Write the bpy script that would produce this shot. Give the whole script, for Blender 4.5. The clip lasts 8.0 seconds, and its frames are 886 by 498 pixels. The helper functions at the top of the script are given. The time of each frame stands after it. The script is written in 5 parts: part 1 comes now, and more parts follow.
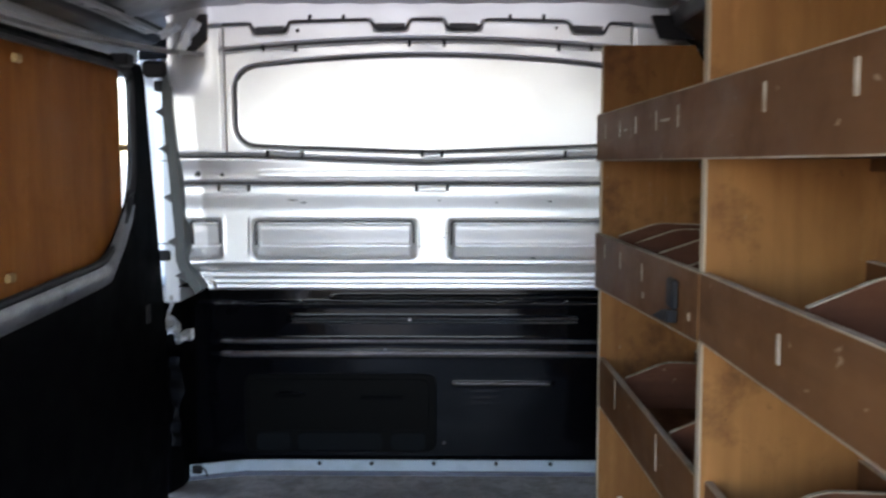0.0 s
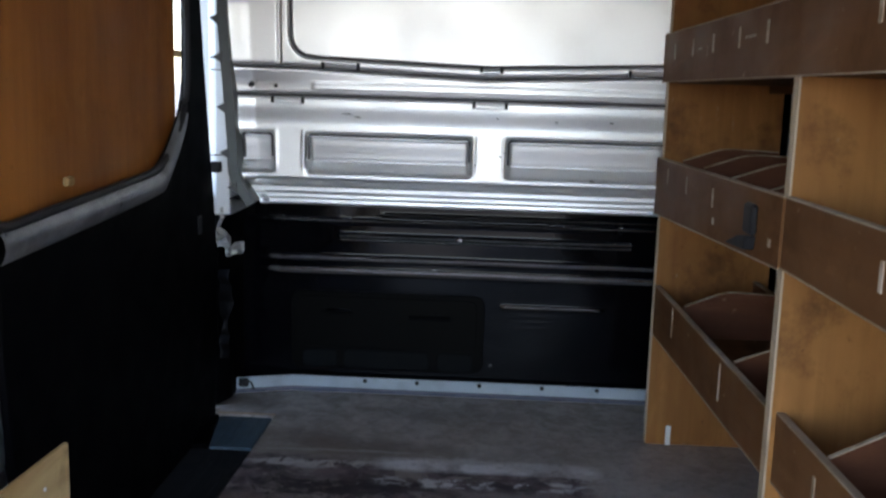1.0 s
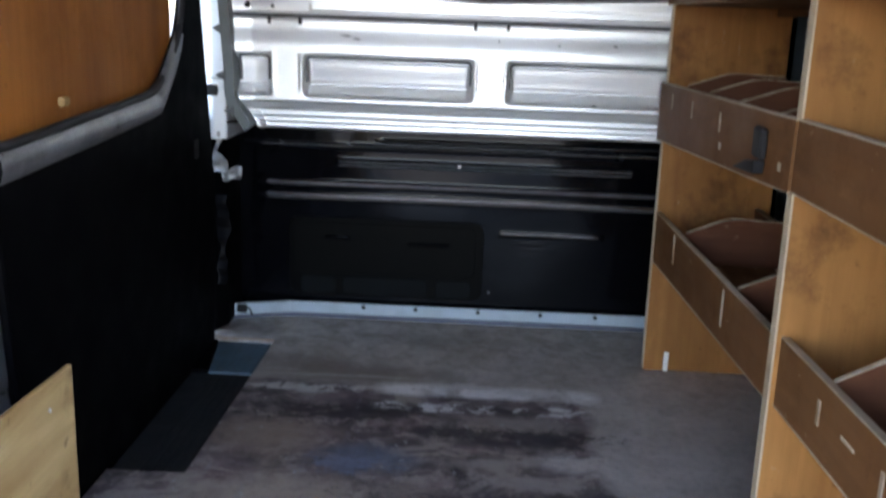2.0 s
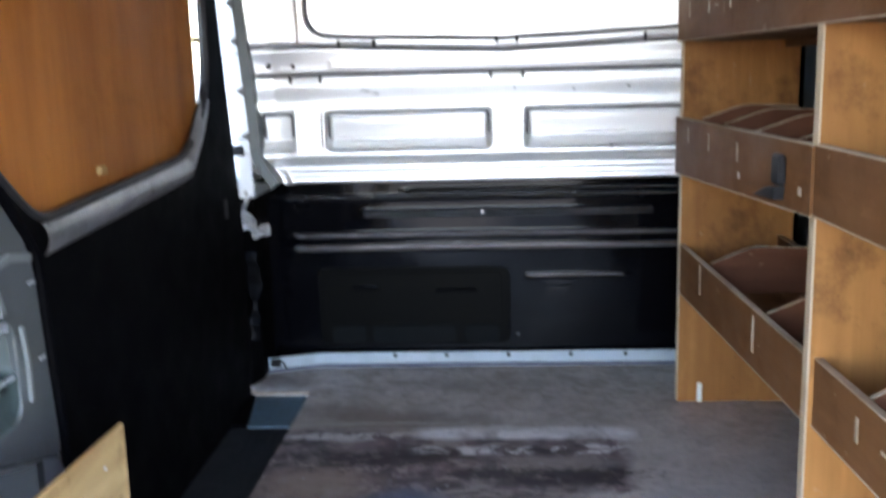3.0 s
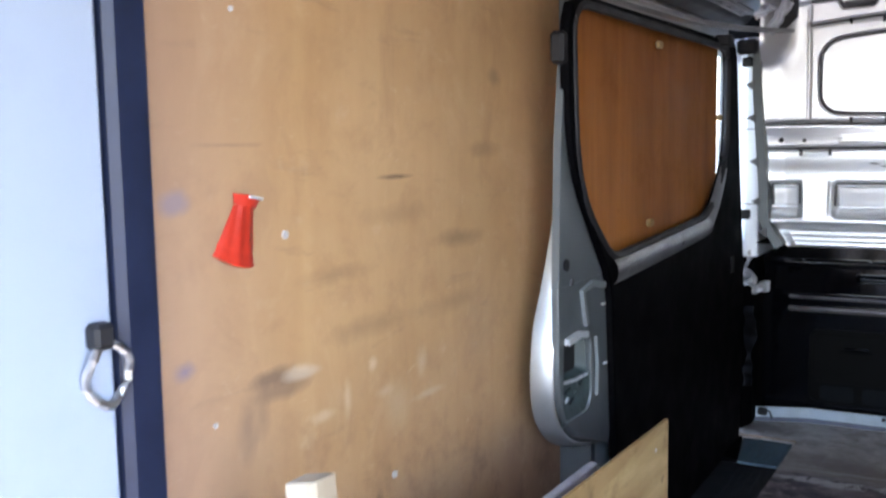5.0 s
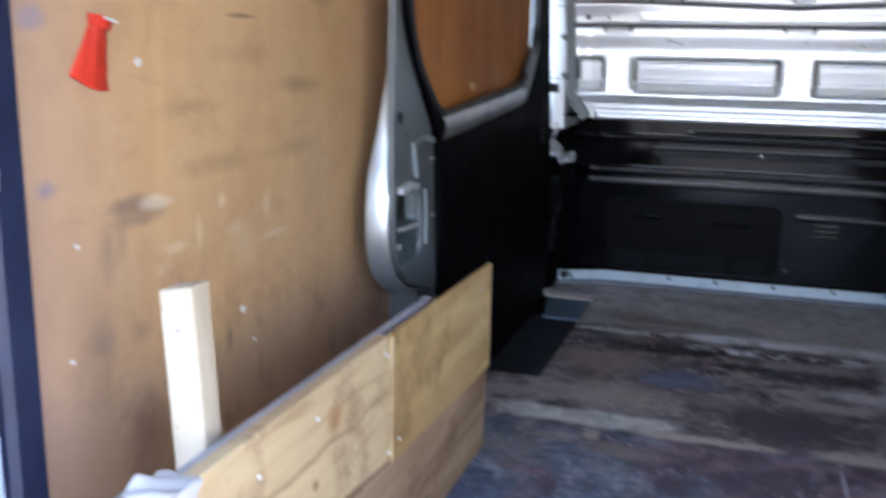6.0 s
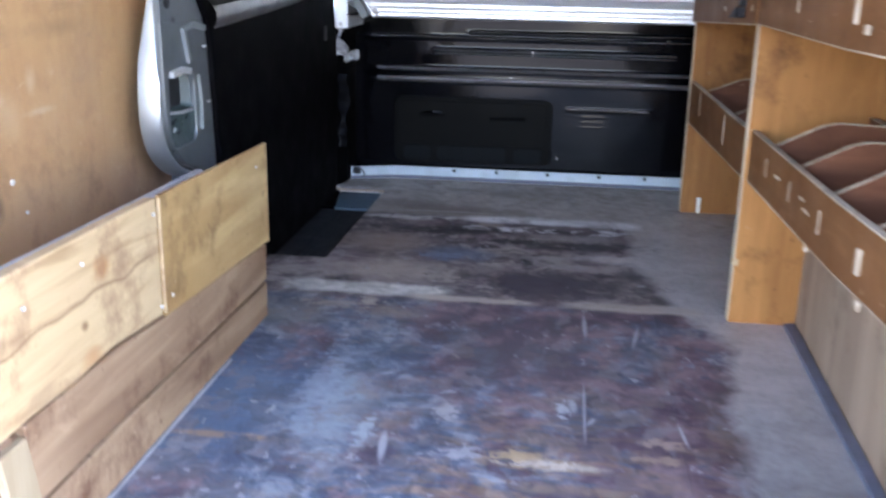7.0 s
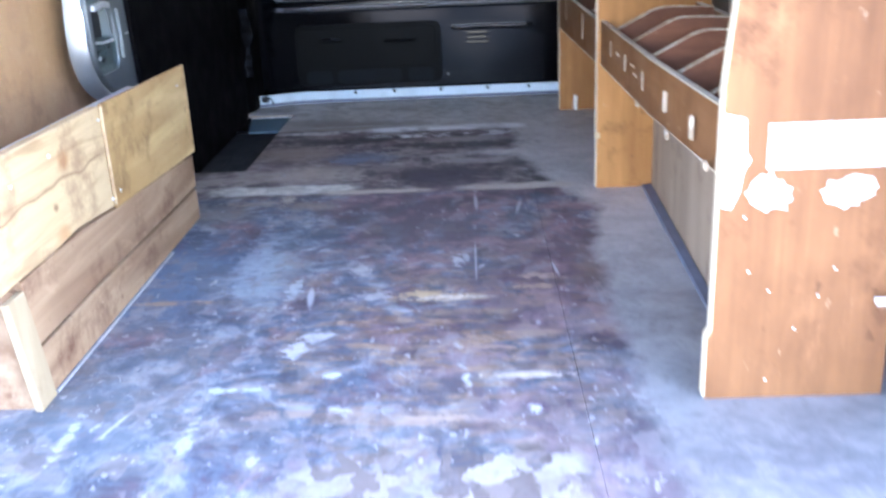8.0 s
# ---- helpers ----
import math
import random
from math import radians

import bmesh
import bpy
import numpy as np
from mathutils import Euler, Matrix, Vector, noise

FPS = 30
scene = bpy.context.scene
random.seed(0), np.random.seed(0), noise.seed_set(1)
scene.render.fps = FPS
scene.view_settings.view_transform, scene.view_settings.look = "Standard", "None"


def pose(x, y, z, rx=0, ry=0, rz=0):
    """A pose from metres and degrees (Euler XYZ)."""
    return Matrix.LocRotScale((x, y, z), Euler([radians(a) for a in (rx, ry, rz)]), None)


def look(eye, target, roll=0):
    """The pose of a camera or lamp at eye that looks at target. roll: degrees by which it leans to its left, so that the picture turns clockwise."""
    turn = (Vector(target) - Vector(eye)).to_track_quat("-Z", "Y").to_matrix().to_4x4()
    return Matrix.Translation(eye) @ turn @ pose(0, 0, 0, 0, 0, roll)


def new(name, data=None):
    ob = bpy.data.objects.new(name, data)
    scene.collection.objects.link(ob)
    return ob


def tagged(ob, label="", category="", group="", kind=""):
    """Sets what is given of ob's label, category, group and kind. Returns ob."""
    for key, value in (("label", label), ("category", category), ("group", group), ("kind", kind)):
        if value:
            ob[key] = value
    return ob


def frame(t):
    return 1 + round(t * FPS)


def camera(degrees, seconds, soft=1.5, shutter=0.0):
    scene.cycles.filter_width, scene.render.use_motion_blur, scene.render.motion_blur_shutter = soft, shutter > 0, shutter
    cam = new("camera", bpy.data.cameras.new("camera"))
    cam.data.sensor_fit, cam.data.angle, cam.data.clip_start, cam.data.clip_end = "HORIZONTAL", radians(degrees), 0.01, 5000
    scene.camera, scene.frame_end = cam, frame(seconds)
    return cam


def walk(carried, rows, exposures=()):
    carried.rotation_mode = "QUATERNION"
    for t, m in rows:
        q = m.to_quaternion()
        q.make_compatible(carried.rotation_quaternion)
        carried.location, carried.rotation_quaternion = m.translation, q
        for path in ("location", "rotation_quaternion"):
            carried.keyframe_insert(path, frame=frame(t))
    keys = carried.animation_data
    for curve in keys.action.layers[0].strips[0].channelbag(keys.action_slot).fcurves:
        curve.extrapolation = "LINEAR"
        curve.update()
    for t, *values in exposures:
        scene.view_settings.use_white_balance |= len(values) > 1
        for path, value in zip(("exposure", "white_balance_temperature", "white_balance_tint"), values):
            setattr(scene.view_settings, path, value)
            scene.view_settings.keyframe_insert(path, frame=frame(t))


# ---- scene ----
cam = camera(50.0, 8.0, soft=2.4, shutter=0.5)
PATH = [
    (0, (0.069, 0.119, 0.889), (0.044, 2.112, 0.713), 0),
    (0.2, (0.048, 0.132, 0.885), (-0.006, 2.121, 0.688), 0.5),
    (0.5, (0.029, 0.146, 0.884), (-0.053, 2.129, 0.643), 0.8),
    (0.8, (0.017, 0.155, 0.874), (-0.069, 2.131, 0.576), 1.4),
    (1, (0.012, 0.163, 0.865), (-0.077, 2.134, 0.536), 1.7),
    (1.2, (0.006, 0.169, 0.859), (-0.078, 2.134, 0.498), 1.8),
    (1.5, (0.002, 0.176, 0.853), (-0.08, 2.138, 0.472), 2.1),
    (1.7, (0, 0.18, 0.853), (-0.081, 2.139, 0.458), 2.1),
    (2.45, (-0.024, 0.172, 0.843), (-0.054, 2.088, 0.27), 1.6),
    (2.8, (-0.032, 0.162, 0.842), (-0.076, 2.107, 0.38), 0.3),
    (3, (-0.023, 0.138, 0.852), (-0.134, 2.099, 0.478), -1.5),
    (3.2, (0.008, 0.096, 0.86), (-0.188, 2.065, 0.57), -1.9),
    (3.5, (0.056, 0.023, 0.87), (-0.293, 1.982, 0.673), -1.4),
    (3.8, (0.079, -0.045, 0.875), (-0.455, 1.877, 0.739), -1.1),
    (4, (0.093, -0.087, 0.879), (-0.619, 1.777, 0.75), -2.6),
    (4.2, (0.067, -0.118, 0.882), (-0.774, 1.692, 0.753), -3.1),
    (4.5, (0.021, -0.17, 0.885), (-0.93, 1.583, 0.729), -1.6),
    (4.7, (-0.027, -0.204, 0.879), (-0.996, 1.537, 0.707), -1.4),
    (4.95, (-0.055, -0.24, 0.868), (-1.058, 1.477, 0.663), -0.9),
    (5.8, (-0.087, -0.346, 0.813), (-0.794, 1.485, 0.428), 1.4),
    (6, (-0.085, -0.353, 0.793), (-0.69, 1.505, 0.364), 0.9),
    (6.2, (-0.071, -0.366, 0.775), (-0.568, 1.514, 0.304), 0.7),
    (6.5, (-0.037, -0.392, 0.759), (-0.409, 1.505, 0.247), 1.7),
    (6.8, (0.018, -0.439, 0.744), (-0.263, 1.463, 0.195), 1.5),
    (7, (0.059, -0.497, 0.734), (-0.18, 1.403, 0.16), 1.1),
    (7.2, (0.094, -0.57, 0.731), (-0.116, 1.331, 0.149), 1.1),
    (7.5, (0.131, -0.662, 0.726), (-0.034, 1.23, 0.098), 0),
    (7.8, (0.131, -0.762, 0.715), (0.011, 1.121, 0.049), -1.4),
    (8, (0.121, -0.845, 0.702), (0.052, 1.033, 0.019), -2.7),
]
EXPOSURES = [(0, 3.65, 6900, 17), (0.5, 3.15, 6850, 17), (1, 3.2, 6900, 17), (1.5, 3.45, 6900, 17), (3, 4.45, 6900, 18), (3.5, 4.48, 6900, 18), (4.5, 4.0, 6900, 19), (6, 3.8, 6650, 20), (6.5, 3.95, 6600, 20), (7, 4.4, 6600, 22), (7.3, 4.6, 6600, 22), (7.5, 4.85, 6050, 20), (8, 4.75, 6250, 20)]
walk(cam, [(t, look(eye, target, roll)) for t, eye, target, roll in PATH], EXPOSURES)

# ---- world, sun ----
world = bpy.data.worlds.new("sky")
scene.world = world
world.use_nodes = True
wn = world.node_tree
sky = wn.nodes.new("ShaderNodeTexSky")
sky.sky_type, sky.sun_disc = "NISHITA", False
sky.sun_elevation, sky.sun_rotation = radians(50), radians(80)
wn.links.new(sky.outputs[0], wn.nodes["Background"].inputs[0])
wn.nodes["Background"].inputs[1].default_value = 0.15
sun = new("sun", bpy.data.lights.new("sun", "SUN"))
sun.data.energy, sun.data.angle, sun.data.color = 3.5, radians(0.5), (1.0, 0.95, 0.88)
sun.matrix_world = look((6.3, 1.1, 7.66), (0, 0, 0))


# ---- materials ----
def nodes_of(name):
    m = bpy.data.materials.new(name)
    m.use_nodes = True
    return m, m.node_tree, m.node_tree.nodes["Principled BSDF"]


def add(nt, kind, **inputs):
    n = nt.nodes.new(kind)
    for key, value in inputs.items():
        n.inputs[key.replace("_", " ")].default_value = value
    return n


def coords(nt, scale=(1, 1, 1), offset=True):
    """Object coordinates, scaled and shifted from piece to piece."""
    tc = nt.nodes.new("ShaderNodeTexCoord")
    mp = nt.nodes.new("ShaderNodeMapping")
    mp.inputs["Scale"].default_value = scale
    if offset:
        info = nt.nodes.new("ShaderNodeObjectInfo")
        mul = nt.nodes.new("ShaderNodeMath")
        mul.operation = "MULTIPLY"
        mul.inputs[1].default_value = 17.0
        nt.links.new(info.outputs["Random"], mul.inputs[0])
        nt.links.new(mul.outputs[0], mp.inputs["Location"])
    nt.links.new(tc.outputs["Object"], mp.inputs["Vector"])
    return mp.outputs[0]


def noise_of(nt, vec, scale, detail=4.0, rough=0.55, distort=0.0):
    n = add(nt, "ShaderNodeTexNoise", Scale=scale, Detail=detail, Roughness=rough, Distortion=distort)
    nt.links.new(vec, n.inputs["Vector"])
    return n.outputs["Fac"]


def ramp(nt, fac, stops):
    r = nt.nodes.new("ShaderNodeValToRGB")
    els = r.color_ramp.elements
    while len(els) < len(stops):
        els.new(0.5)
    for e, (p, c) in zip(els, stops):
        e.position, e.color = p, (*c, 1) if len(c) == 3 else c
    nt.links.new(fac, r.inputs[0])
    return r.outputs[0]


def grey(v):
    return (v, v, v)


def mix(nt, fac, a, b, blend="MIX"):
    n = nt.nodes.new("ShaderNodeMix")
    n.data_type, n.blend_type = "RGBA", blend
    for sock, v in ((n.inputs[0], fac), (n.inputs[6], a), (n.inputs[7], b)):
        if isinstance(v, (int, float)):
            sock.default_value = v
        elif isinstance(v, tuple):
            sock.default_value = (*v, 1)
        else:
            nt.links.new(v, sock)
    return n.outputs[2]


def bump(nt, bsdf, height, strength=0.2, distance=0.002):
    b = nt.nodes.new("ShaderNodeBump")
    b.inputs["Strength"].default_value, b.inputs["Distance"].default_value = strength, distance
    nt.links.new(height, b.inputs["Height"])
    nt.links.new(b.outputs[0], bsdf.inputs["Normal"])


def wood(name, light, dark, axis="z", rough=0.5, stain=0.35, stain_col=(0.05, 0.03, 0.02), scale=1.0, figure=0.55, spec=0.3, sharp=0.18, chips=0.0):
    """Wood: broad figure bands and fine grain along an axis, cloudy tone, stains."""
    m, nt, b = nodes_of(name)
    i = "xyz".index(axis)

    def along(across, run):
        return tuple((run if q == i else across) * scale for q in range(3))

    bands = noise_of(nt, coords(nt, along(1, 0.09)), 13, 3, 0.5, 1.2)
    grain = noise_of(nt, coords(nt, along(1, 0.05)), 90, 4, 0.6, 0.3)
    cloud = noise_of(nt, coords(nt, along(1, 0.5)), 4.0, 5, 0.62, 0.4)
    col = mix(nt, figure, ramp(nt, cloud, [(0.3, dark), (0.72, light)]), ramp(nt, bands, [(0.5 - sharp, dark), (0.5 + sharp, light)]))
    col = mix(nt, ramp(nt, grain, [(0.45, grey(0)), (0.75, grey(0.28))]), col, dark)
    blot = noise_of(nt, coords(nt, (3, 3, 3)), 1.9, 6, 0.68)
    col = mix(nt, ramp(nt, blot, [(0.54, grey(0)), (0.72, grey(stain))]), col, stain_col)
    fleck = noise_of(nt, coords(nt, (1, 1, 1)), 38, 3, 0.5)
    col = mix(nt, ramp(nt, fleck, [(0.68, grey(0)), (0.76, grey(stain * 0.7))]), col, stain_col)
    if chips:
        nick = noise_of(nt, coords(nt, along(1, 0.45)), 55, 3, 0.6, 0.4)
        col = mix(nt, ramp(nt, nick, [(0.69, grey(0)), (0.73, grey(chips))]), col, (0.5, 0.36, 0.24))
        rub = noise_of(nt, coords(nt, along(1, 0.3)), 11, 6, 0.72, 0.8)
        col = mix(nt, ramp(nt, rub, [(0.56, grey(0)), (0.7, grey(chips * 0.5))]), col, tuple(min(1, 1.7 * q + 0.03) for q in light))
    nt.links.new(col, b.inputs["Base Color"])
    nt.links.new(ramp(nt, blot, [(0.3, grey(rough)), (0.8, grey(min(1, rough + 0.25)))]), b.inputs["Roughness"])
    b.inputs["Specular IOR Level"].default_value = spec
    bump(nt, b, grain, 0.12, 0.001)
    return m


def metal(name, col, metallic=0.7, rough=0.35, dirt=0.25, dirt_col=(0.1, 0.1, 0.1), scale=6.0, spread=0.15):
    """Painted or bare sheet metal with faint dirt and uneven gloss."""
    m, nt, b = nodes_of(name)
    v = coords(nt)
    n1 = noise_of(nt, v, scale, 5, 0.6)
    n2 = noise_of(nt, v, scale * 9, 3, 0.6)
    c = mix(nt, ramp(nt, n1, [(0.5, grey(0)), (0.8, grey(dirt))]), col, dirt_col)
    nt.links.new(c, b.inputs["Base Color"])
    b.inputs["Metallic"].default_value = metallic
    nt.links.new(ramp(nt, n1, [(0.3, grey(rough)), (0.8, grey(min(1, rough + spread)))]), b.inputs["Roughness"])
    bump(nt, b, n2, 0.05, 0.001)
    return m


def plain(name, col, rough=0.6, metallic=0.0, var=0.3):
    m, nt, b = nodes_of(name)
    n = noise_of(nt, coords(nt), 14, 5, 0.6)
    nt.links.new(ramp(nt, n, [(0.3, tuple(q * (1 - var) for q in col)), (0.7, tuple(min(1, q * (1 + var)) for q in col))]), b.inputs["Base Color"])
    nt.links.new(ramp(nt, n, [(0.3, grey(rough * 0.85)), (0.7, grey(min(1, rough * 1.15)))]), b.inputs["Roughness"])
    b.inputs["Metallic"].default_value = metallic
    return m


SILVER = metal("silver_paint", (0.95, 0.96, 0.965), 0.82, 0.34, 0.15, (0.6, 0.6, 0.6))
# Silver steel again, its colour darkened for the shaded faces
SILVER_SHADED = metal("silver_shaded", (0.16, 0.18, 0.185), 0.45, 0.3, 0.4, (0.03, 0.04, 0.04))
BLACK_GLOSS = metal("black_panel", (0.002, 0.0022, 0.0034), 0.0, 0.07, 0.3, (0.003, 0.003, 0.004), 5.0, 0.1)
BLACK_GLOSS.node_tree.nodes["Principled BSDF"].inputs["Specular IOR Level"].default_value = 0.24
# Pale metal that imitates the highlights on the black pressings
GLINT_METAL = metal("pale_glint_metal", (0.3, 0.3, 0.31), 0.8, 0.14, 0.35, (0.07, 0.07, 0.07), 9.0, 0.15)
GLINT_METAL.node_tree.nodes["Principled BSDF"].inputs["Specular IOR Level"].default_value = 0.9
BLACK_TRIM = plain("black_trim", (0.0014, 0.0014, 0.002), 0.65, 0, 0.25)
BLACK_TRIM.node_tree.nodes["Principled BSDF"].inputs["Specular IOR Level"].default_value = 0.05
SILL_GREY = plain("grey_sill", (0.24, 0.24, 0.245), 0.32, 0.4, 0.45)
GREY_PAINT = plain("grey_paint", (0.36, 0.37, 0.4), 0.5)
RUBBER = plain("black_rubber", (0.01, 0.01, 0.012), 0.6)
NAVY = plain("navy_seal", (0.011, 0.018, 0.046), 0.45)
# Dark grey for small marks and for shade painted into grooves
DARK_GREY = plain("matt_dark_grey", (0.12, 0.12, 0.125), 0.6)
ROOF_GREY = metal("roof_steel", (0.68, 0.69, 0.71), 0.55, 0.3, 0.85, (0.14, 0.14, 0.145), 7.0)
RAIL_GREY = metal("rail_grey", (0.45, 0.46, 0.47), 0.4, 0.4, 0.3)
CANT = plain("dark_cant", (0.018, 0.02, 0.022), 0.5)
KICK = plain("blue_grey_strip", (0.12, 0.13, 0.17), 0.5)
BODY_SILVER = metal("body_silver", (0.72, 0.75, 0.77), 0.45, 0.3, 0.2, (0.3, 0.3, 0.3))
# Silver paint tinted blue: the skylight on the pillar is in its colour
PILLAR_SKYLIT = metal("skylit_silver", (0.42, 0.5, 0.62), 0.1, 0.35, 0.25, (0.25, 0.28, 0.32))
FLANGE = metal("flange_paint", (0.46, 0.54, 0.6), 0.15, 0.35, 0.4, (0.2, 0.23, 0.25), 14)
RIM = metal("rim_silver", (0.5, 0.53, 0.54), 0.75, 0.27, 0.35, (0.3, 0.32, 0.33), 12)
BODY_WHITE = metal("body_paint", (0.75, 0.78, 0.82), 0.2, 0.3, 0.25, (0.3, 0.3, 0.3))
WIN_PLY = wood("window_ply", (0.64, 0.24, 0.052), (0.2, 0.055, 0.01), "z", 0.45, 0.3, (0.12, 0.04, 0.008), 0.5, 0.4, 0.12, 0.24, 0.2)
RACK_PLY = wood("rack_ply", (0.54, 0.245, 0.075), (0.22, 0.082, 0.022), "z", 0.45, 0.9, (0.085, 0.033, 0.012), 0.8, 0.3, 0.25, 0.2, 0.3)
# Rack ply again, its colour darkened against the daylight on the near end
END_PLY = wood("end_ply_darkened", (0.33, 0.148, 0.06), (0.1, 0.037, 0.014), "z", 0.45, 0.95, (0.08, 0.028, 0.011), 0.9, 0.3, 0.25, 0.16, 0.4)
RAIL_PLY = wood("film_ply", (0.232, 0.107, 0.042), (0.114, 0.048, 0.0185), "y", 0.5, 0.4, (0.06, 0.025, 0.012), 0.7, 0.3, 0.14, 0.2, 0.5)
DIV_PLY = wood("divider_ply", (0.2, 0.075, 0.036), (0.1, 0.034, 0.016), "x", 0.5, 0.5, (0.06, 0.024, 0.014), 1.0, 0.5, 0.25, 0.18, 0.3)
EDGE_PLY = wood("ply_edge", (0.62, 0.52, 0.4), (0.3, 0.21, 0.13), "y", 0.7, 0.6, (0.16, 0.09, 0.05), 1.5, 0.6, 0.3, 0.1)
CUT_EDGE = wood("cut_edge", (0.68, 0.56, 0.4), (0.5, 0.38, 0.25), "z", 0.6, 0.5, (0.2, 0.12, 0.07), 1.0, 0.5, 0.3, 0.16)
PINE_DARK = wood("dirty_board", (0.43, 0.295, 0.18), (0.185, 0.1, 0.055), "y", 0.65, 0.9, (0.11, 0.042, 0.022), 1.0, 0.55, 0.3, 0.12, 0.4)
BATTEN = wood("pale_batten", (0.58, 0.51, 0.4), (0.36, 0.28, 0.18), "z", 0.6, 0.9, (0.24, 0.15, 0.085), 1.0, 0.5, 0.3, 0.12, 0.5)
POST = wood("post_pine", (0.44, 0.36, 0.24), (0.28, 0.2, 0.11), "z", 0.6, 0.5, (0.18, 0.11, 0.06))
GREY_BOARD = wood("grey_board", (0.4, 0.29, 0.2), (0.25, 0.175, 0.12), "z", 0.7, 0.6, (0.1, 0.06, 0.04))
SCREW = plain("bright_screw", (0.7, 0.7, 0.7), 0.35, 0.3, 0.1)
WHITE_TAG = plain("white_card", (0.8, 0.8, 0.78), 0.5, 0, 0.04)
RED = plain("red_plastic", (0.6, 0.036, 0.016), 0.5, 0, 0.3)
MAT_BLUE = plain("blue_grey_mat", (0.085, 0.14, 0.175), 0.55)
MAT_BLACK = plain("black_mat", (0.008, 0.010, 0.013), 0.6)
STEEL = plain("steel", (0.6, 0.6, 0.6), 0.3, 1.0, 0.1)
CLOTH = plain("white_cloth", (0.5, 0.49, 0.47), 0.8, 0, 0.2)
FOIL = metal("crumpled_foil", (0.42, 0.42, 0.42), 0.5, 0.35, 0.95, (0.03, 0.03, 0.03), 34)


def math_of(nt, op, p, q=0.0, clamp=False):
    n = nt.nodes.new("ShaderNodeMath")
    n.operation, n.use_clamp = op, clamp
    for sock, val in ((n.inputs[0], p), (n.inputs[1], q)):
        if isinstance(val, (int, float)):
            sock.default_value = val
        else:
            nt.links.new(val, sock)
    return n.outputs[0]


def patch(nt, a, b, ca, cb, ra, rb, wob, amount=1.0, edge=0.35):
    """A soft-edged oval patch round (ca, cb) in two coordinates, its outline pushed about by a noise."""
    da = math_of(nt, "DIVIDE", math_of(nt, "SUBTRACT", a, ca), ra)
    db = math_of(nt, "DIVIDE", math_of(nt, "SUBTRACT", b, cb), rb)
    d = math_of(nt, "SQRT", math_of(nt, "ADD", math_of(nt, "MULTIPLY", da, da), math_of(nt, "MULTIPLY", db, db)))
    d = math_of(nt, "ADD", d, wob)
    v = math_of(nt, "MULTIPLY", math_of(nt, "SUBTRACT", 1.0, d), 1 / edge, True)
    return math_of(nt, "MULTIPLY", v, amount)


def pine_material():
    """Sawn pine with growth lines, orange knots and dirt."""
    m, nt, b = nodes_of("pine_board")
    v = coords(nt, (1, 1, 1))
    warp = noise_of(nt, v, 3.0, 3, 0.5, 0.6)
    lines = noise_of(nt, coords(nt, (1, 0.1, 1)), 24, 4, 0.6, 1.6)
    fine = noise_of(nt, coords(nt, (1, 0.05, 1)), 120, 3, 0.6)
    col = mix(nt, 0.6, ramp(nt, warp, [(0.3, (0.4, 0.26, 0.12)), (0.7, (0.61, 0.46, 0.26))]), ramp(nt, lines, [(0.32, (0.27, 0.155, 0.07)), (0.46, (0.52, 0.37, 0.21)), (0.62, (0.61, 0.46, 0.26))]))
    col = mix(nt, ramp(nt, fine, [(0.55, grey(0)), (0.8, grey(0.25))]), col, (0.3, 0.17, 0.07))
    knots = noise_of(nt, coords(nt, (1, 0.6, 1)), 8.5, 2, 0.4)
    col = mix(nt, ramp(nt, knots, [(0.66, grey(0)), (0.74, grey(0.75))]), col, (0.42, 0.19, 0.06))
    sep = nt.nodes.new("ShaderNodeSeparateXYZ")
    tc = nt.nodes.new("ShaderNodeTexCoord")
    nt.links.new(tc.outputs["Object"], sep.inputs[0])
    wob = math_of(nt, "MULTIPLY", math_of(nt, "SUBTRACT", noise_of(nt, v, 26, 3), 0.5), 1.6)
    for cy, cz, ry, rz, amount, c in ((-0.243, 0.33, 0.03, 0.022, 0.95, (0.44, 0.2, 0.06)), (-0.3, 0.27, 0.012, 0.01, 0.8, (0.2, 0.1, 0.04)), (0.2, 0.24, 0.03, 0.016, 0.7, (0.3, 0.19, 0.09)),
                                      (0.35, 0.2, 0.05, 0.012, 0.7, (0.26, 0.16, 0.08)), (-0.42, 0.22, 0.06, 0.02, 0.6, (0.36, 0.24, 0.13)), (0.1, 0.33, 0.02, 0.012, 0.5, (0.3, 0.2, 0.1))):
        col = mix(nt, patch(nt, sep.outputs[1], sep.outputs[2], cy, cz, ry, rz, wob, amount, 0.6), col, c)
    seam = math_of(nt, "ADD", math_of(nt, "SUBTRACT", sep.outputs[2], 0.303), math_of(nt, "MULTIPLY", math_of(nt, "SUBTRACT", noise_of(nt, coords(nt, (1, 1, 1), False), 7, 2), 0.5), 0.05))
    seam = math_of(nt, "SUBTRACT", 1.0, math_of(nt, "MULTIPLY", math_of(nt, "ABSOLUTE", seam), 260), True)
    seam = math_of(nt, "MULTIPLY", seam, math_of(nt, "MULTIPLY", math_of(nt, "SUBTRACT", -0.065, sep.outputs[1]), 30, True))
    col = mix(nt, math_of(nt, "MULTIPLY", seam, 0.8), col, (0.2, 0.11, 0.05))
    dirt = noise_of(nt, v, 7, 6, 0.7)
    col = mix(nt, ramp(nt, dirt, [(0.5, grey(0)), (0.62, grey(0.65))]), col, (0.27, 0.155, 0.085))
    nt.links.new(col, b.inputs["Base Color"])
    b.inputs["Roughness"].default_value = 0.6
    bump(nt, b, lines, 0.15, 0.001)
    return m


PINE = pine_material()
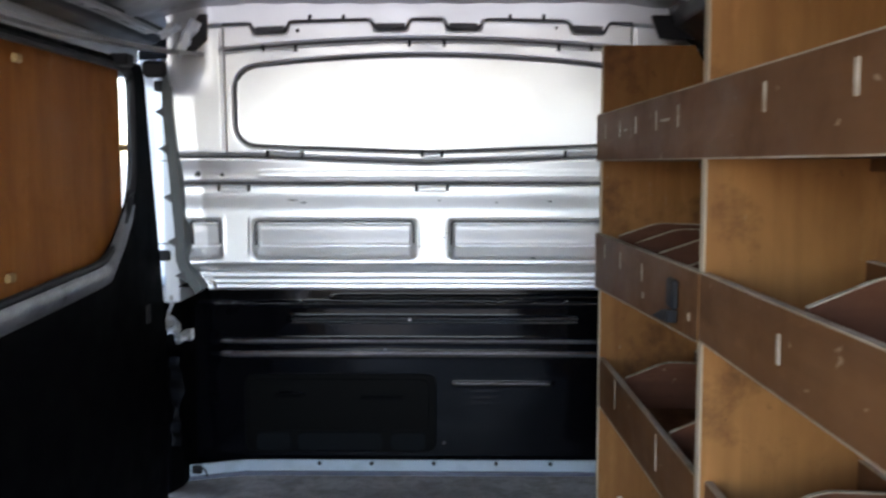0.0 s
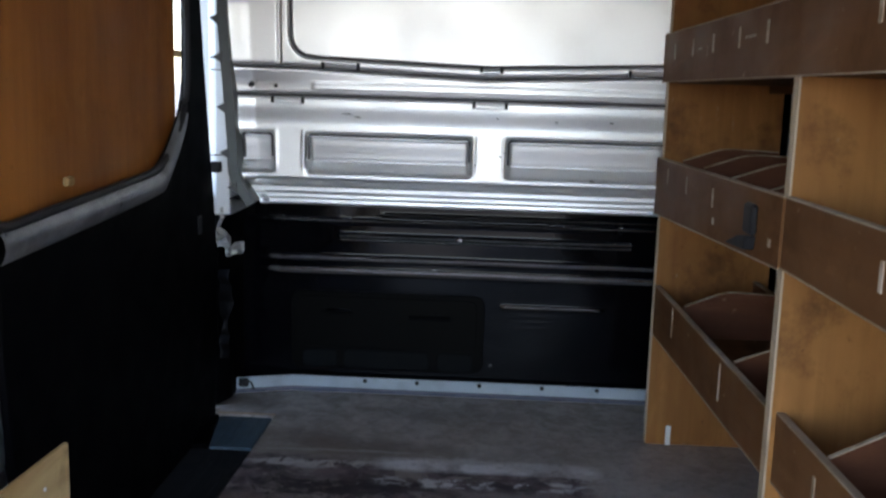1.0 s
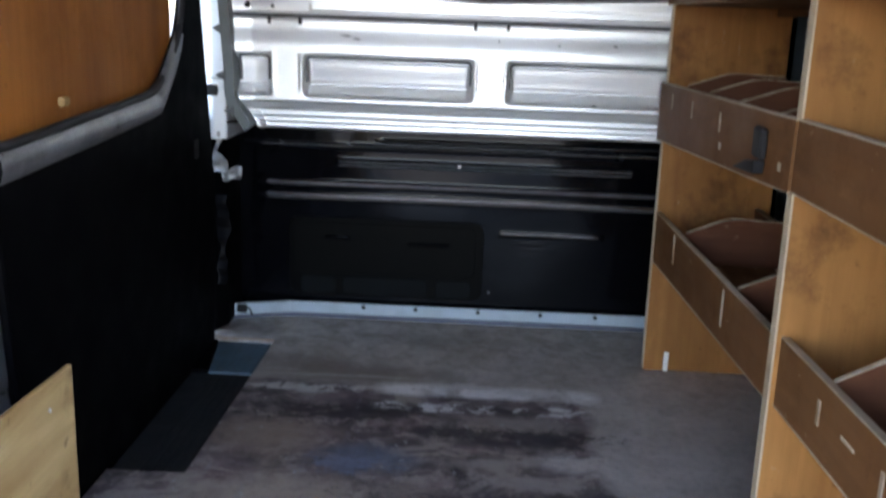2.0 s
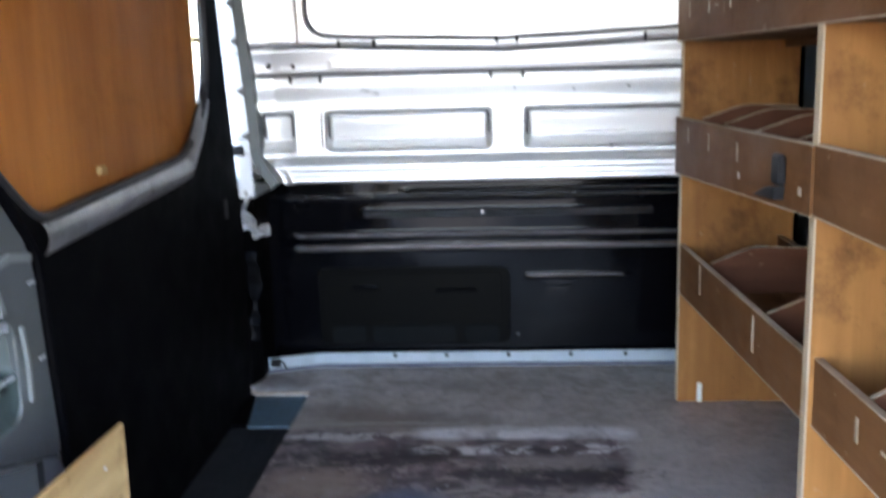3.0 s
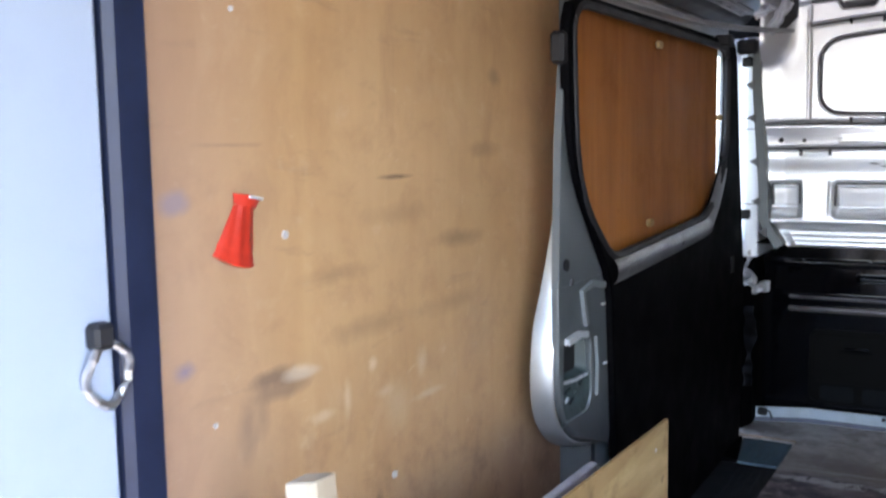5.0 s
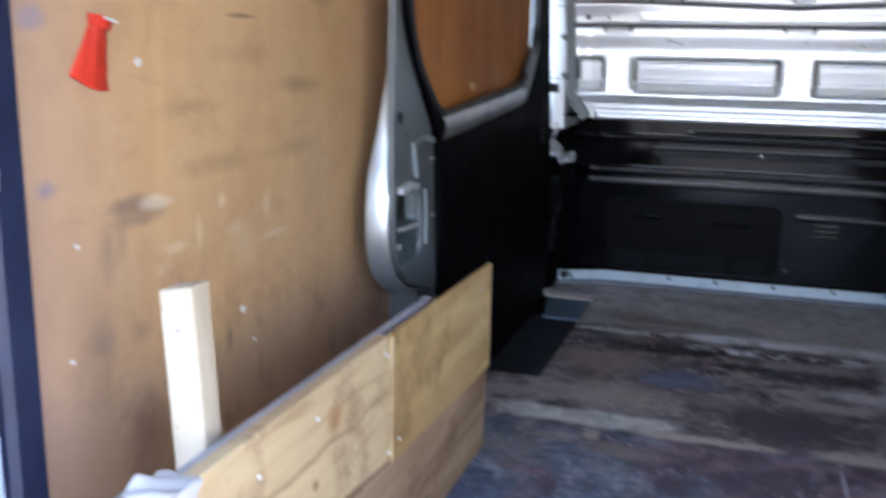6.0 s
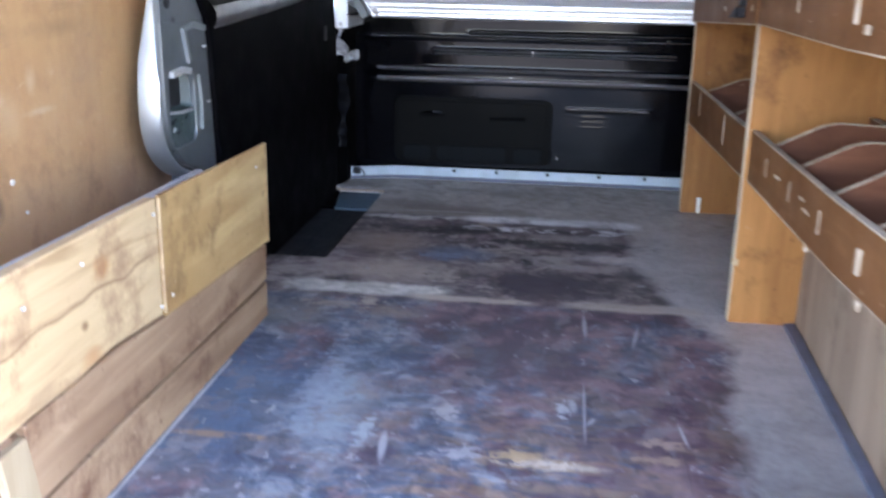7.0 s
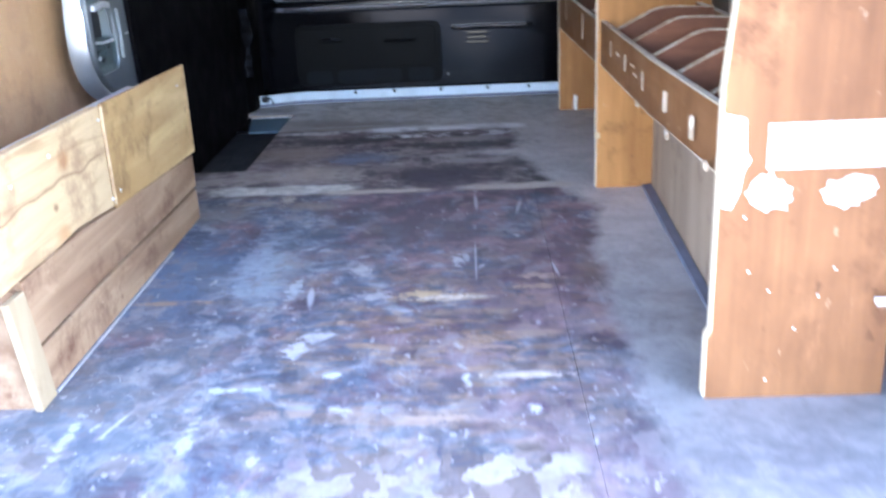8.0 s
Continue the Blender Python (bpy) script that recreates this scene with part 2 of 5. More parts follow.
PINE_GOLD = wood("golden_pine", (0.68, 0.49, 0.24), (0.34, 0.195, 0.07), "y", 0.6, 0.9, (0.16, 0.085, 0.035), 0.9, 0.5, 0.3, 0.1, 0.35)


def voronoi(nt, vec, scale):
    """Blocky cells: a random value and the distance from the cell's middle."""
    n = nt.nodes.new("ShaderNodeTexVoronoi")
    n.feature, n.distance = "F1", "CHEBYCHEV"
    n.inputs["Scale"].default_value = scale
    nt.links.new(vec, n.inputs["Vector"])
    sep = nt.nodes.new("ShaderNodeSeparateColor")
    nt.links.new(n.outputs["Color"], sep.inputs[0])
    return sep.outputs[0], sep.outputs[1], n.outputs["Distance"]


def floor_material():
    """Worn painted plywood: warm grey by the racking and the bulkhead, slate paint and plum-brown stain between, rubbed streaks, chips and scratches."""
    m, nt, b = nodes_of("worn_floor")
    tc = nt.nodes.new("ShaderNodeTexCoord")
    sep = nt.nodes.new("ShaderNodeSeparateXYZ")
    nt.links.new(tc.outputs["Object"], sep.inputs[0])
    x, y = sep.outputs[0], math_of(nt, "ADD", sep.outputs[1], 1.4)
    v = coords(nt, (1, 1, 1), False)
    n_low = noise_of(nt, coords(nt, (1.2, 1, 1), False), 4.4, 9, 0.74, 0.3)
    n_b = noise_of(nt, coords(nt, (1, 1, 2.3), False), 6.2, 9, 0.74, 0.3)
    n_mid = noise_of(nt, v, 9.0, 6, 0.66, 0.4)
    n_c = noise_of(nt, v, 17.0, 6, 0.68, 0.5)
    n_fine = noise_of(nt, v, 60, 4, 0.7)
    n_x = noise_of(nt, coords(nt, (6.0, 24, 2), False), 1.6, 5, 0.66, 0.5)
    n_y = noise_of(nt, coords(nt, (22, 5.0, 2), False), 1.5, 4, 0.6, 0.2)
    wob = math_of(nt, "MULTIPLY", math_of(nt, "SUBTRACT", n_mid, 0.5), 2.0)

    warp = nt.nodes.new("ShaderNodeVectorMath")
    warp.operation = "ADD"
    nt.links.new(coords(nt, (1.0, 0.75, 0.01), False), warp.inputs[0])
    wc = nt.nodes.new("ShaderNodeVectorMath")
    wc.operation = "SCALE"
    wc.inputs["Scale"].default_value = 0.06
    nz = add(nt, "ShaderNodeTexNoise", Scale=22.0, Detail=3.0)
    nt.links.new(v, nz.inputs["Vector"])
    nt.links.new(nz.outputs["Color"], wc.inputs[0])
    nt.links.new(wc.outputs[0], warp.inputs[1])

    def spots(rows, col, edge=0.7, broken=False):
        for cx, cy, rx, ry, amount, c in rows:
            f = patch(nt, x, y, cx, cy, rx, ry, wob, amount, edge)
            if broken:
                f = math_of(nt, "MULTIPLY", f, ramp(nt, n_c, [(0.42, grey(0.1)), (0.52, grey(1))]))
            col = mix(nt, f, col, c)
        return col

    # clean ground: warm grey, browner towards the bulkhead on the door side
    ground_col = ramp(nt, n_b, [(0.38, (0.38, 0.345, 0.32)), (0.62, (0.54, 0.5, 0.475))])
    # also lightened towards the front, where too little light reaches
    ground_col = mix(nt, math_of(nt, "MULTIPLY", math_of(nt, "SUBTRACT", y, 1.9), 1.4, True), ground_col, ramp(nt, n_c, [(0.38, (0.34, 0.29, 0.24)), (0.62, (0.56, 0.51, 0.455))]))
    # darker grey to the rear, set into the colour against strong light there
    ground_col = mix(nt, math_of(nt, "MULTIPLY", math_of(nt, "SUBTRACT", 1.35, y), 1.6, True), ground_col, ramp(nt, n_b, [(0.4, (0.2, 0.185, 0.185)), (0.6, (0.33, 0.31, 0.305))]))
    ground_col = spots(((-0.3, 2.35, 0.3, 0.09, 0.7, (0.19, 0.145, 0.11)), (-0.62, 2.66, 0.1, 0.09, 0.75, (0.15, 0.12, 0.1)), (-0.42, 2.42, 0.16, 0.07, 0.5, (0.2, 0.155, 0.12)), (-0.05, 2.62, 0.3, 0.07, 0.4, (0.24, 0.2, 0.17)), (-0.6, 1.7, 0.16, 0.3, 0.6, (0.2, 0.15, 0.1))), ground_col)
    # slate paint and plum-brown stain
    slate = ramp(nt, n_c, [(0.38, (0.055, 0.073, 0.118)), (0.5, (0.125, 0.155, 0.208)), (0.62, (0.3, 0.325, 0.365))])
    plum = ramp(nt, n_mid, [(0.38, (0.052, 0.032, 0.047)), (0.5, (0.128, 0.08, 0.102)), (0.62, (0.28, 0.195, 0.2))])
    side = math_of(nt, "MULTIPLY", math_of(nt, "ADD", x, 0.12), 0.35)
    far = math_of(nt, "MULTIPLY", math_of(nt, "SUBTRACT", y, 0.8), 0.10)
    f = math_of(nt, "ADD", math_of(nt, "ADD", n_low, side), far)
    worn = mix(nt, ramp(nt, f, [(0.45, grey(0)), (0.55, grey(1))]), slate, plum)
    worn = mix(nt, ramp(nt, n_b, [(0.54, grey(0)), (0.6, grey(0.8))]), worn, slate)
    worn = mix(nt, ramp(nt, n_b, [(0.38, grey(0.8)), (0.45, grey(0))]), worn, plum)
    # the front sheet is browner
    front_col = ramp(nt, n_c, [(0.38, (0.08, 0.066, 0.066)), (0.5, (0.185, 0.152, 0.145)), (0.62, (0.36, 0.31, 0.285))])
    worn = mix(nt, math_of(nt, "MULTIPLY", math_of(nt, "SUBTRACT", y, 1.5), 25, True), worn, mix(nt, ramp(nt, n_low, [(0.45, grey(0)), (0.55, grey(0.6))]), front_col, plum))
    blotch = noise_of(nt, coords(nt, (1, 1.5, 1), False), 8.0, 7, 0.72, 0.9)
    ahead = math_of(nt, "MULTIPLY", math_of(nt, "SUBTRACT", y, 1.54), 25, True)
    worn = mix(nt, math_of(nt, "MULTIPLY", ahead, ramp(nt, blotch, [(0.52, grey(0)), (0.58, grey(0.8))])), worn, (0.4, 0.345, 0.305))
    worn = mix(nt, math_of(nt, "MULTIPLY", ahead, ramp(nt, blotch, [(0.38, grey(0.85)), (0.46, grey(0))])), worn, (0.032, 0.027, 0.033))
    worn = spots(((-0.36, 1.73, 0.24, 0.13, 0.95, (0.44, 0.36, 0.3)), (-0.42, 1.98, 0.18, 0.13, 0.9, (0.31, 0.23, 0.185)), (-0.12, 1.77, 0.1, 0.06, 0.7, (0.33, 0.27, 0.24)), (-0.22, 1.9, 0.12, 0.08, 0.85, (0.13, 0.16, 0.22)),
                  (-0.2, 2.14, 0.2, 0.06, 0.95, (0.035, 0.028, 0.03)), (0.08, 2.1, 0.24, 0.045, 0.8, (0.3, 0.26, 0.24)), (0.07, 2.0, 0.16, 0.04, 0.9, (0.04, 0.032, 0.04)),
                  (0.04, 1.9, 0.11, 0.035, 0.8, (0.38, 0.34, 0.32)), (0.2, 1.915, 0.1, 0.06, 0.95, (0.5, 0.46, 0.44)), (0.14, 1.83, 0.08, 0.04, 0.8, (0.36, 0.32, 0.3)),
                  (0.08, 1.7, 0.26, 0.13, 0.85, (0.05, 0.036, 0.045)), (0.24, 1.8, 0.06, 0.05, 0.7, (0.05, 0.042, 0.05)),
                  (-0.5, 0.95, 0.15, 0.3, 0.8, (0.1, 0.165, 0.26)), (-0.3, 0.98, 0.08, 0.25, 0.8, (0.33, 0.38, 0.43)), (-0.52, 1.38, 0.14, 0.12, 0.7, (0.23, 0.215, 0.19)),
                  (0.03, 1.25, 0.2, 0.2, 0.6, (0.1, 0.085, 0.1)), (0.36, 1.0, 0.06, 0.16, 0.6, (0.15, 0.1, 0.09)), (-0.28, 1.43, 0.1, 0.05, 0.7, (0.34, 0.27, 0.2))), worn)
    # towards the rear doors blue-grey, toned down in colour against the strong light
    rear = math_of(nt, "MULTIPLY", math_of(nt, "SUBTRACT", 0.75, y), 2.2, True)
    pale = ramp(nt, n_c, [(0.38, (0.07, 0.085, 0.105)), (0.5, (0.14, 0.155, 0.175)), (0.62, (0.25, 0.255, 0.265))])
    worn = mix(nt, math_of(nt, "MULTIPLY", rear, ramp(nt, n_b, [(0.4, grey(0.1)), (0.58, grey(0.85))])), worn, pale)
    worn = spots(((-0.5, 0.4, 0.2, 0.2, 0.6, (0.13, 0.17, 0.205)), (-0.35, 0.6, 0.1, 0.08, 0.5, (0.12, 0.155, 0.195))), worn)
    # paint flaked off in small squarish steps
    va, vb, vd = voronoi(nt, warp.outputs[0], 26)
    worn = mix(nt, math_of(nt, "MULTIPLY", ramp(nt, va, [(0.6, grey(0)), (0.72, grey(0.4))]), math_of(nt, "MULTIPLY", math_of(nt, "SUBTRACT", 1.6, y), 8, True)), worn, ramp(nt, vb, [(0.0, (0.06, 0.05, 0.05)), (0.35, (0.11, 0.12, 0.145)), (0.6, (0.22, 0.16, 0.125)), (0.85, (0.32, 0.3, 0.295))]))
    # bared wood in short streaks across the van
    band = math_of(nt, "SUBTRACT", 1.0, math_of(nt, "MULTIPLY", math_of(nt, "ABSOLUTE", math_of(nt, "SUBTRACT", y, 0.62)), 1.7), True)
    where = math_of(nt, "MULTIPLY", band, ramp(nt, n_b, [(0.44, grey(0.3)), (0.52, grey(1))]))
    mid_x = math_of(nt, "SUBTRACT", 1.25, math_of(nt, "MULTIPLY", math_of(nt, "ABSOLUTE", math_of(nt, "SUBTRACT", x, 0.03)), 2.6), True)
    where = math_of(nt, "MULTIPLY", where, math_of(nt, "MAXIMUM", mid_x, 0.22))
    streak = math_of(nt, "MULTIPLY", ramp(nt, n_x, [(0.48, grey(0)), (0.54, grey(1))]), where)
    worn = mix(nt, math_of(nt, "MULTIPLY", streak, 0.85), worn, ramp(nt, n_c, [(0.4, (0.2, 0.115, 0.065)), (0.6, (0.42, 0.28, 0.18))]))
    worn = spots(((0.05, 0.82, 0.12, 0.022, 0.95, (0.4, 0.27, 0.16)), (0.12, 0.815, 0.05, 0.012, 0.9, (0.5, 0.42, 0.33)), (-0.08, 0.715, 0.1, 0.016, 0.9, (0.36, 0.25, 0.18)), (0.22, 0.65, 0.06, 0.02, 0.8, (0.33, 0.23, 0.17)),
                  (-0.45, 0.83, 0.12, 0.014, 0.9, (0.36, 0.25, 0.17)), (0.21, 0.495, 0.07, 0.012, 0.95, (0.5, 0.43, 0.38)), (0.06, 0.36, 0.1, 0.016, 0.8, (0.38, 0.27, 0.21)),
                  (-0.15, 0.39, 0.14, 0.016, 0.8, (0.34, 0.25, 0.2)), (0.1, 0.75, 0.1, 0.02, 0.7, (0.3, 0.22, 0.15)), (-0.12, 0.87, 0.07, 0.02, 0.6, (0.3, 0.24, 0.19))), worn, 0.5, True)
    # rubbed lines along the van
    worn = mix(nt, math_of(nt, "MULTIPLY", ramp(nt, n_y, [(0.6, grey(0)), (0.7, grey(0.5))]), ramp(nt, n_low, [(0.45, grey(0)), (0.6, grey(1))])), worn, (0.32, 0.32, 0.34))
    # the worn part ends raggedly against the clean ground
    w2 = math_of(nt, "MULTIPLY", math_of(nt, "SUBTRACT", n_b, 0.5), 0.07)
    w3 = math_of(nt, "MULTIPLY", math_of(nt, "SUBTRACT", n_mid, 0.5), 0.09)
    xx, yy = math_of(nt, "ADD", math_of(nt, "ADD", x, w2), w3), math_of(nt, "ADD", y, math_of(nt, "MULTIPLY", w3, 0.6))
    edge_x = ramp(nt, math_of(nt, "DIVIDE", yy, 2.5), [(0.1, grey(0.39)), (0.34, grey(0.385)), (0.46, grey(0.405)), (0.54, grey(0.44)), (0.58, grey(0.4)), (0.65, grey(0.325)), (0.74, grey(0.28)), (0.92, grey(0.283))])
    right = math_of(nt, "MULTIPLY", math_of(nt, "SUBTRACT", edge_x, xx), 28, True)
    front = math_of(nt, "MULTIPLY", math_of(nt, "SUBTRACT", math_of(nt, "SUBTRACT", 2.285, math_of(nt, "MULTIPLY", x, 0.05)), yy), 30, True)
    col = mix(nt, math_of(nt, "MULTIPLY", right, front), ground_col, worn)
    # rear right corner darkened in the colour to hold down the daylight
    rear_g = math_of(nt, "MULTIPLY", math_of(nt, "SUBTRACT", 0.6, y), 3, True)
    col = mix(nt, math_of(nt, "MULTIPLY", rear_g, math_of(nt, "MULTIPLY", math_of(nt, "SUBTRACT", xx, 0.3), 8, True)), col, mix(nt, 0.5, pale, (0.2, 0.185, 0.18)))

    # the pale rubbed edge across the front of the worn part, and the filled joint
    def line(pos, width, x0, x1, lo, hi, amount):
        d = math_of(nt, "ABSOLUTE", math_of(nt, "SUBTRACT", math_of(nt, "ADD", y, math_of(nt, "MULTIPLY", w3, 0.5)), pos))
        g = math_of(nt, "SUBTRACT", 1.0, math_of(nt, "DIVIDE", d, width), True)
        g = math_of(nt, "MULTIPLY", g, math_of(nt, "MULTIPLY", math_of(nt, "SUBTRACT", x, x0), 12, True))
        g = math_of(nt, "MULTIPLY", g, math_of(nt, "MULTIPLY", math_of(nt, "SUBTRACT", x1, x), 15, True))
        return math_of(nt, "MULTIPLY", math_of(nt, "MULTIPLY", g, 2.2, True), ramp(nt, n_x, [(lo, grey(0)), (hi, grey(amount))]))
    col = mix(nt, line(2.268, 0.046, -0.24, 0.31, 0.15, 0.28, 1.0), col, ramp(nt, n_mid, [(0.34, (0.4, 0.37, 0.35)), (0.42, (0.68, 0.66, 0.64)), (0.5, (0.86, 0.85, 0.84))]))
    col = mix(nt, line(2.335, 0.010, -0.54, -0.12, 0.25, 0.38, 0.8), col, (0.46, 0.42, 0.37))
    col = mix(nt, math_of(nt, "MULTIPLY", line(2.25, 0.03, -0.55, -0.2, 0.36, 0.46, 1.0), ramp(nt, n_c, [(0.46, grey(0)), (0.52, grey(1))])), col, (0.62, 0.59, 0.56))
    col = mix(nt, math_of(nt, "MULTIPLY", line(2.17, 0.03, -0.24, 0.3, 0.4, 0.5, 1.0), ramp(nt, n_c, [(0.5, grey(0)), (0.56, grey(1))])), col, (0.75, 0.74, 0.73))
    col = mix(nt, line(1.585, 0.05, -0.6, -0.17, 0.2, 0.34, 1.0), col, ramp(nt, n_c, [(0.4, (0.46, 0.44, 0.38)), (0.6, (0.74, 0.71, 0.64))]))
    col = mix(nt, line(1.545, 0.022, -0.3, 0.03, 0.24, 0.36, 0.95), col, (0.55, 0.47, 0.38))
    col = mix(nt, line(1.55, 0.035, 0.06, 0.40, 0.26, 0.4, 0.9), col, (0.5, 0.43, 0.36))
    # chips: small squarish flakes, most of them towards the rear
    dens = math_of(nt, "ADD", math_of(nt, "MULTIPLY", math_of(nt, "SUBTRACT", 1.0, y), 0.16, True), 0.012)
    for scale, size, c in ((34, 0.2, (0.5, 0.49, 0.49)), (21, 0.16, (0.38, 0.31, 0.27)), (60, 0.32, (0.52, 0.52, 0.52)), (85, 0.45, (0.44, 0.44, 0.45))):
        ra, rb, d = voronoi(nt, warp.outputs[0], scale)
        hit = math_of(nt, "MULTIPLY", math_of(nt, "GREATER_THAN", math_of(nt, "ADD", ra, dens), 0.985), math_of(nt, "LESS_THAN", d, math_of(nt, "MULTIPLY", rb, size)))
        col = mix(nt, math_of(nt, "MULTIPLY", hit, math_of(nt, "MULTIPLY", right, 0.5)), col, c)
    # smears of bared wood, filler and old paint
    rag = math_of(nt, "MULTIPLY", math_of(nt, "SUBTRACT", noise_of(nt, coords(nt, (1.0, 1.6, 1), False), 38, 5, 0.7, 0.6), 0.5), 5.0)
    soft = math_of(nt, "ADD", math_of(nt, "MULTIPLY", wob, 0.7), rag)
    for cx, cy, rx, ry, amount, c in ((0.0, 2.295, 0.11, 0.016, 0.9, (0.6, 0.58, 0.55)), (0.15, 2.285, 0.11, 0.016, 0.95, (0.66, 0.64, 0.62)), (0.262, 2.235, 0.035, 0.02, 0.9, (0.66, 0.64, 0.62)),
                                      (0.233, 1.927, 0.05, 0.026, 0.95, (0.58, 0.53, 0.5)), (0.105, 1.831, 0.08, 0.03, 0.8, (0.4, 0.35, 0.33)), (-0.238, 1.874, 0.07, 0.03, 0.8, (0.19, 0.23, 0.34)),
                                      (-0.292, 2.11, 0.14, 0.04, 0.9, (0.03, 0.025, 0.028)), (0.05, 2.04, 0.2, 0.022, 0.9, (0.035, 0.03, 0.035)), (0.007, 1.68, 0.18, 0.07, 0.85, (0.06, 0.045, 0.06)),
                                      (-0.357, 1.496, 0.02, 0.035, 0.9, (0.52, 0.44, 0.35)), (-0.42, 1.47, 0.07, 0.02, 0.7, (0.4, 0.33, 0.26)), (-0.113, 0.973, 0.016, 0.028, 0.9, (0.46, 0.43, 0.43)), (0.083, 1.014, 0.009, 0.028, 0.9, (0.56, 0.56, 0.58)),
                                      (0.053, 0.817, 0.05, 0.011, 1.0, (0.66, 0.56, 0.46)), (0.002, 0.836, 0.035, 0.013, 1.0, (0.5, 0.35, 0.19)), (-0.076, 0.834, 0.032, 0.022, 0.9, (0.42, 0.4, 0.42)), (-0.239, 0.876, 0.012, 0.05, 0.9, (0.42, 0.46, 0.5)),
                                      (-0.35, 1.05, 0.03, 0.12, 0.6, (0.33, 0.38, 0.46)), (0.248, 0.915, 0.035, 0.012, 0.9, (0.48, 0.34, 0.26)), (0.23, 0.86, 0.04, 0.01, 0.8, (0.44, 0.31, 0.22)), (-0.16, 0.66, 0.028, 0.014, 0.9, (0.52, 0.52, 0.54)),
                                      (-0.19, 0.61, 0.016, 0.024, 0.9, (0.56, 0.56, 0.6)), (-0.288, 0.474, 0.02, 0.007, 0.9, (0.5, 0.55, 0.66)), (-0.229, 0.47, 0.018, 0.006, 0.9, (0.5, 0.55, 0.66)), (-0.114, 0.51, 0.012, 0.008, 1.0, (0.62, 0.64, 0.66)),
                                      (0.099, 0.487, 0.006, 0.015, 1.0, (0.62, 0.64, 0.66)), (0.21, 0.492, 0.055, 0.009, 1.0, (0.56, 0.48, 0.42)), (0.2, 0.386, 0.012, 0.012, 0.9, (0.56, 0.56, 0.58)), (0.04, 0.368, 0.045, 0.006, 0.9, (0.44, 0.33, 0.26)),
                                      (-0.09, 0.40, 0.016, 0.009, 0.9, (0.5, 0.5, 0.54)), (-0.3, 0.32, 0.01, 0.04, 0.7, (0.5, 0.53, 0.58)), (-0.48, 0.345, 0.008, 0.05, 0.7, (0.5, 0.53, 0.58)), (0.13, 0.6, 0.05, 0.008, 0.8, (0.4, 0.27, 0.2))):
        col = mix(nt, patch(nt, x, y, cx, cy, rx * 1.25, ry * 1.35, soft, amount * 0.9, 0.5), col, c)
    # single scratches
    for cx, cy, rx, ry, slant in ((0.125, 1.42, 0.006, 0.09, 0.02), (0.229, 1.375, 0.006, 0.07, -0.16), (0.131, 0.975, 0.006, 0.017, -0.4), (0.12, 1.02, 0.003, 0.14, 0.0), (0.1, 1.03, 0.009, 0.03, 0.1), (-0.2, 0.84, 0.008, 0.06, 0.1), (-0.42, 0.37, 0.005, 0.05, -0.3), (0.28, 0.95, 0.004, 0.05, 0.1)):
        xs = math_of(nt, "ADD", x, math_of(nt, "MULTIPLY", math_of(nt, "SUBTRACT", y, cy), slant))
        col = mix(nt, patch(nt, xs, y, cx, cy, rx, ry, math_of(nt, "MULTIPLY", wob, 0.3), 0.7, 0.5), col, (0.5, 0.5, 0.52))
    # the scraped sill inside the rear doors, in square-edged flakes
    ra, rb, d = voronoi(nt, warp.outputs[0], 31)
    edge_y = math_of(nt, "ADD", 0.275, math_of(nt, "MULTIPLY", math_of(nt, "SUBTRACT", ra, 0.5), 0.09))
    sill = math_of(nt, "MULTIPLY", math_of(nt, "SUBTRACT", edge_y, y), 70, True)
    sill = math_of(nt, "MULTIPLY", sill, math_of(nt, "MULTIPLY", math_of(nt, "MULTIPLY", math_of(nt, "SUBTRACT", 0.27, x), 40, True), math_of(nt, "MULTIPLY", math_of(nt, "ADD", x, 0.2), 12, True)))
    flake = mix(nt, ramp(nt, n_c, [(0.4, grey(0)), (0.6, grey(0.35))]), ramp(nt, rb, [(0.15, (0.11, 0.085, 0.075)), (0.4, (0.2, 0.165, 0.15)), (0.75, (0.36, 0.335, 0.315))]), (0.2, 0.18, 0.18))
    col = mix(nt, math_of(nt, "MULTIPLY", sill, ramp(nt, n_b, [(0.4, grey(0.25)), (0.52, grey(0.95))])), col, flake)
    col = mix(nt, ramp(nt, n_fine, [(0.5, grey(0)), (0.75, grey(0.3))]), col, (0.07, 0.06, 0.06))
    nt.links.new(col, b.inputs["Base Color"])
    nt.links.new(ramp(nt, n_mid, [(0.3, grey(0.4)), (0.7, grey(0.65))]), b.inputs["Roughness"])
    b.inputs["Specular IOR Level"].default_value = 0.35
    bump(nt, b, math_of(nt, "ADD", n_mid, math_of(nt, "MULTIPLY", n_fine, 0.5)), 0.2, 0.002)
    return m


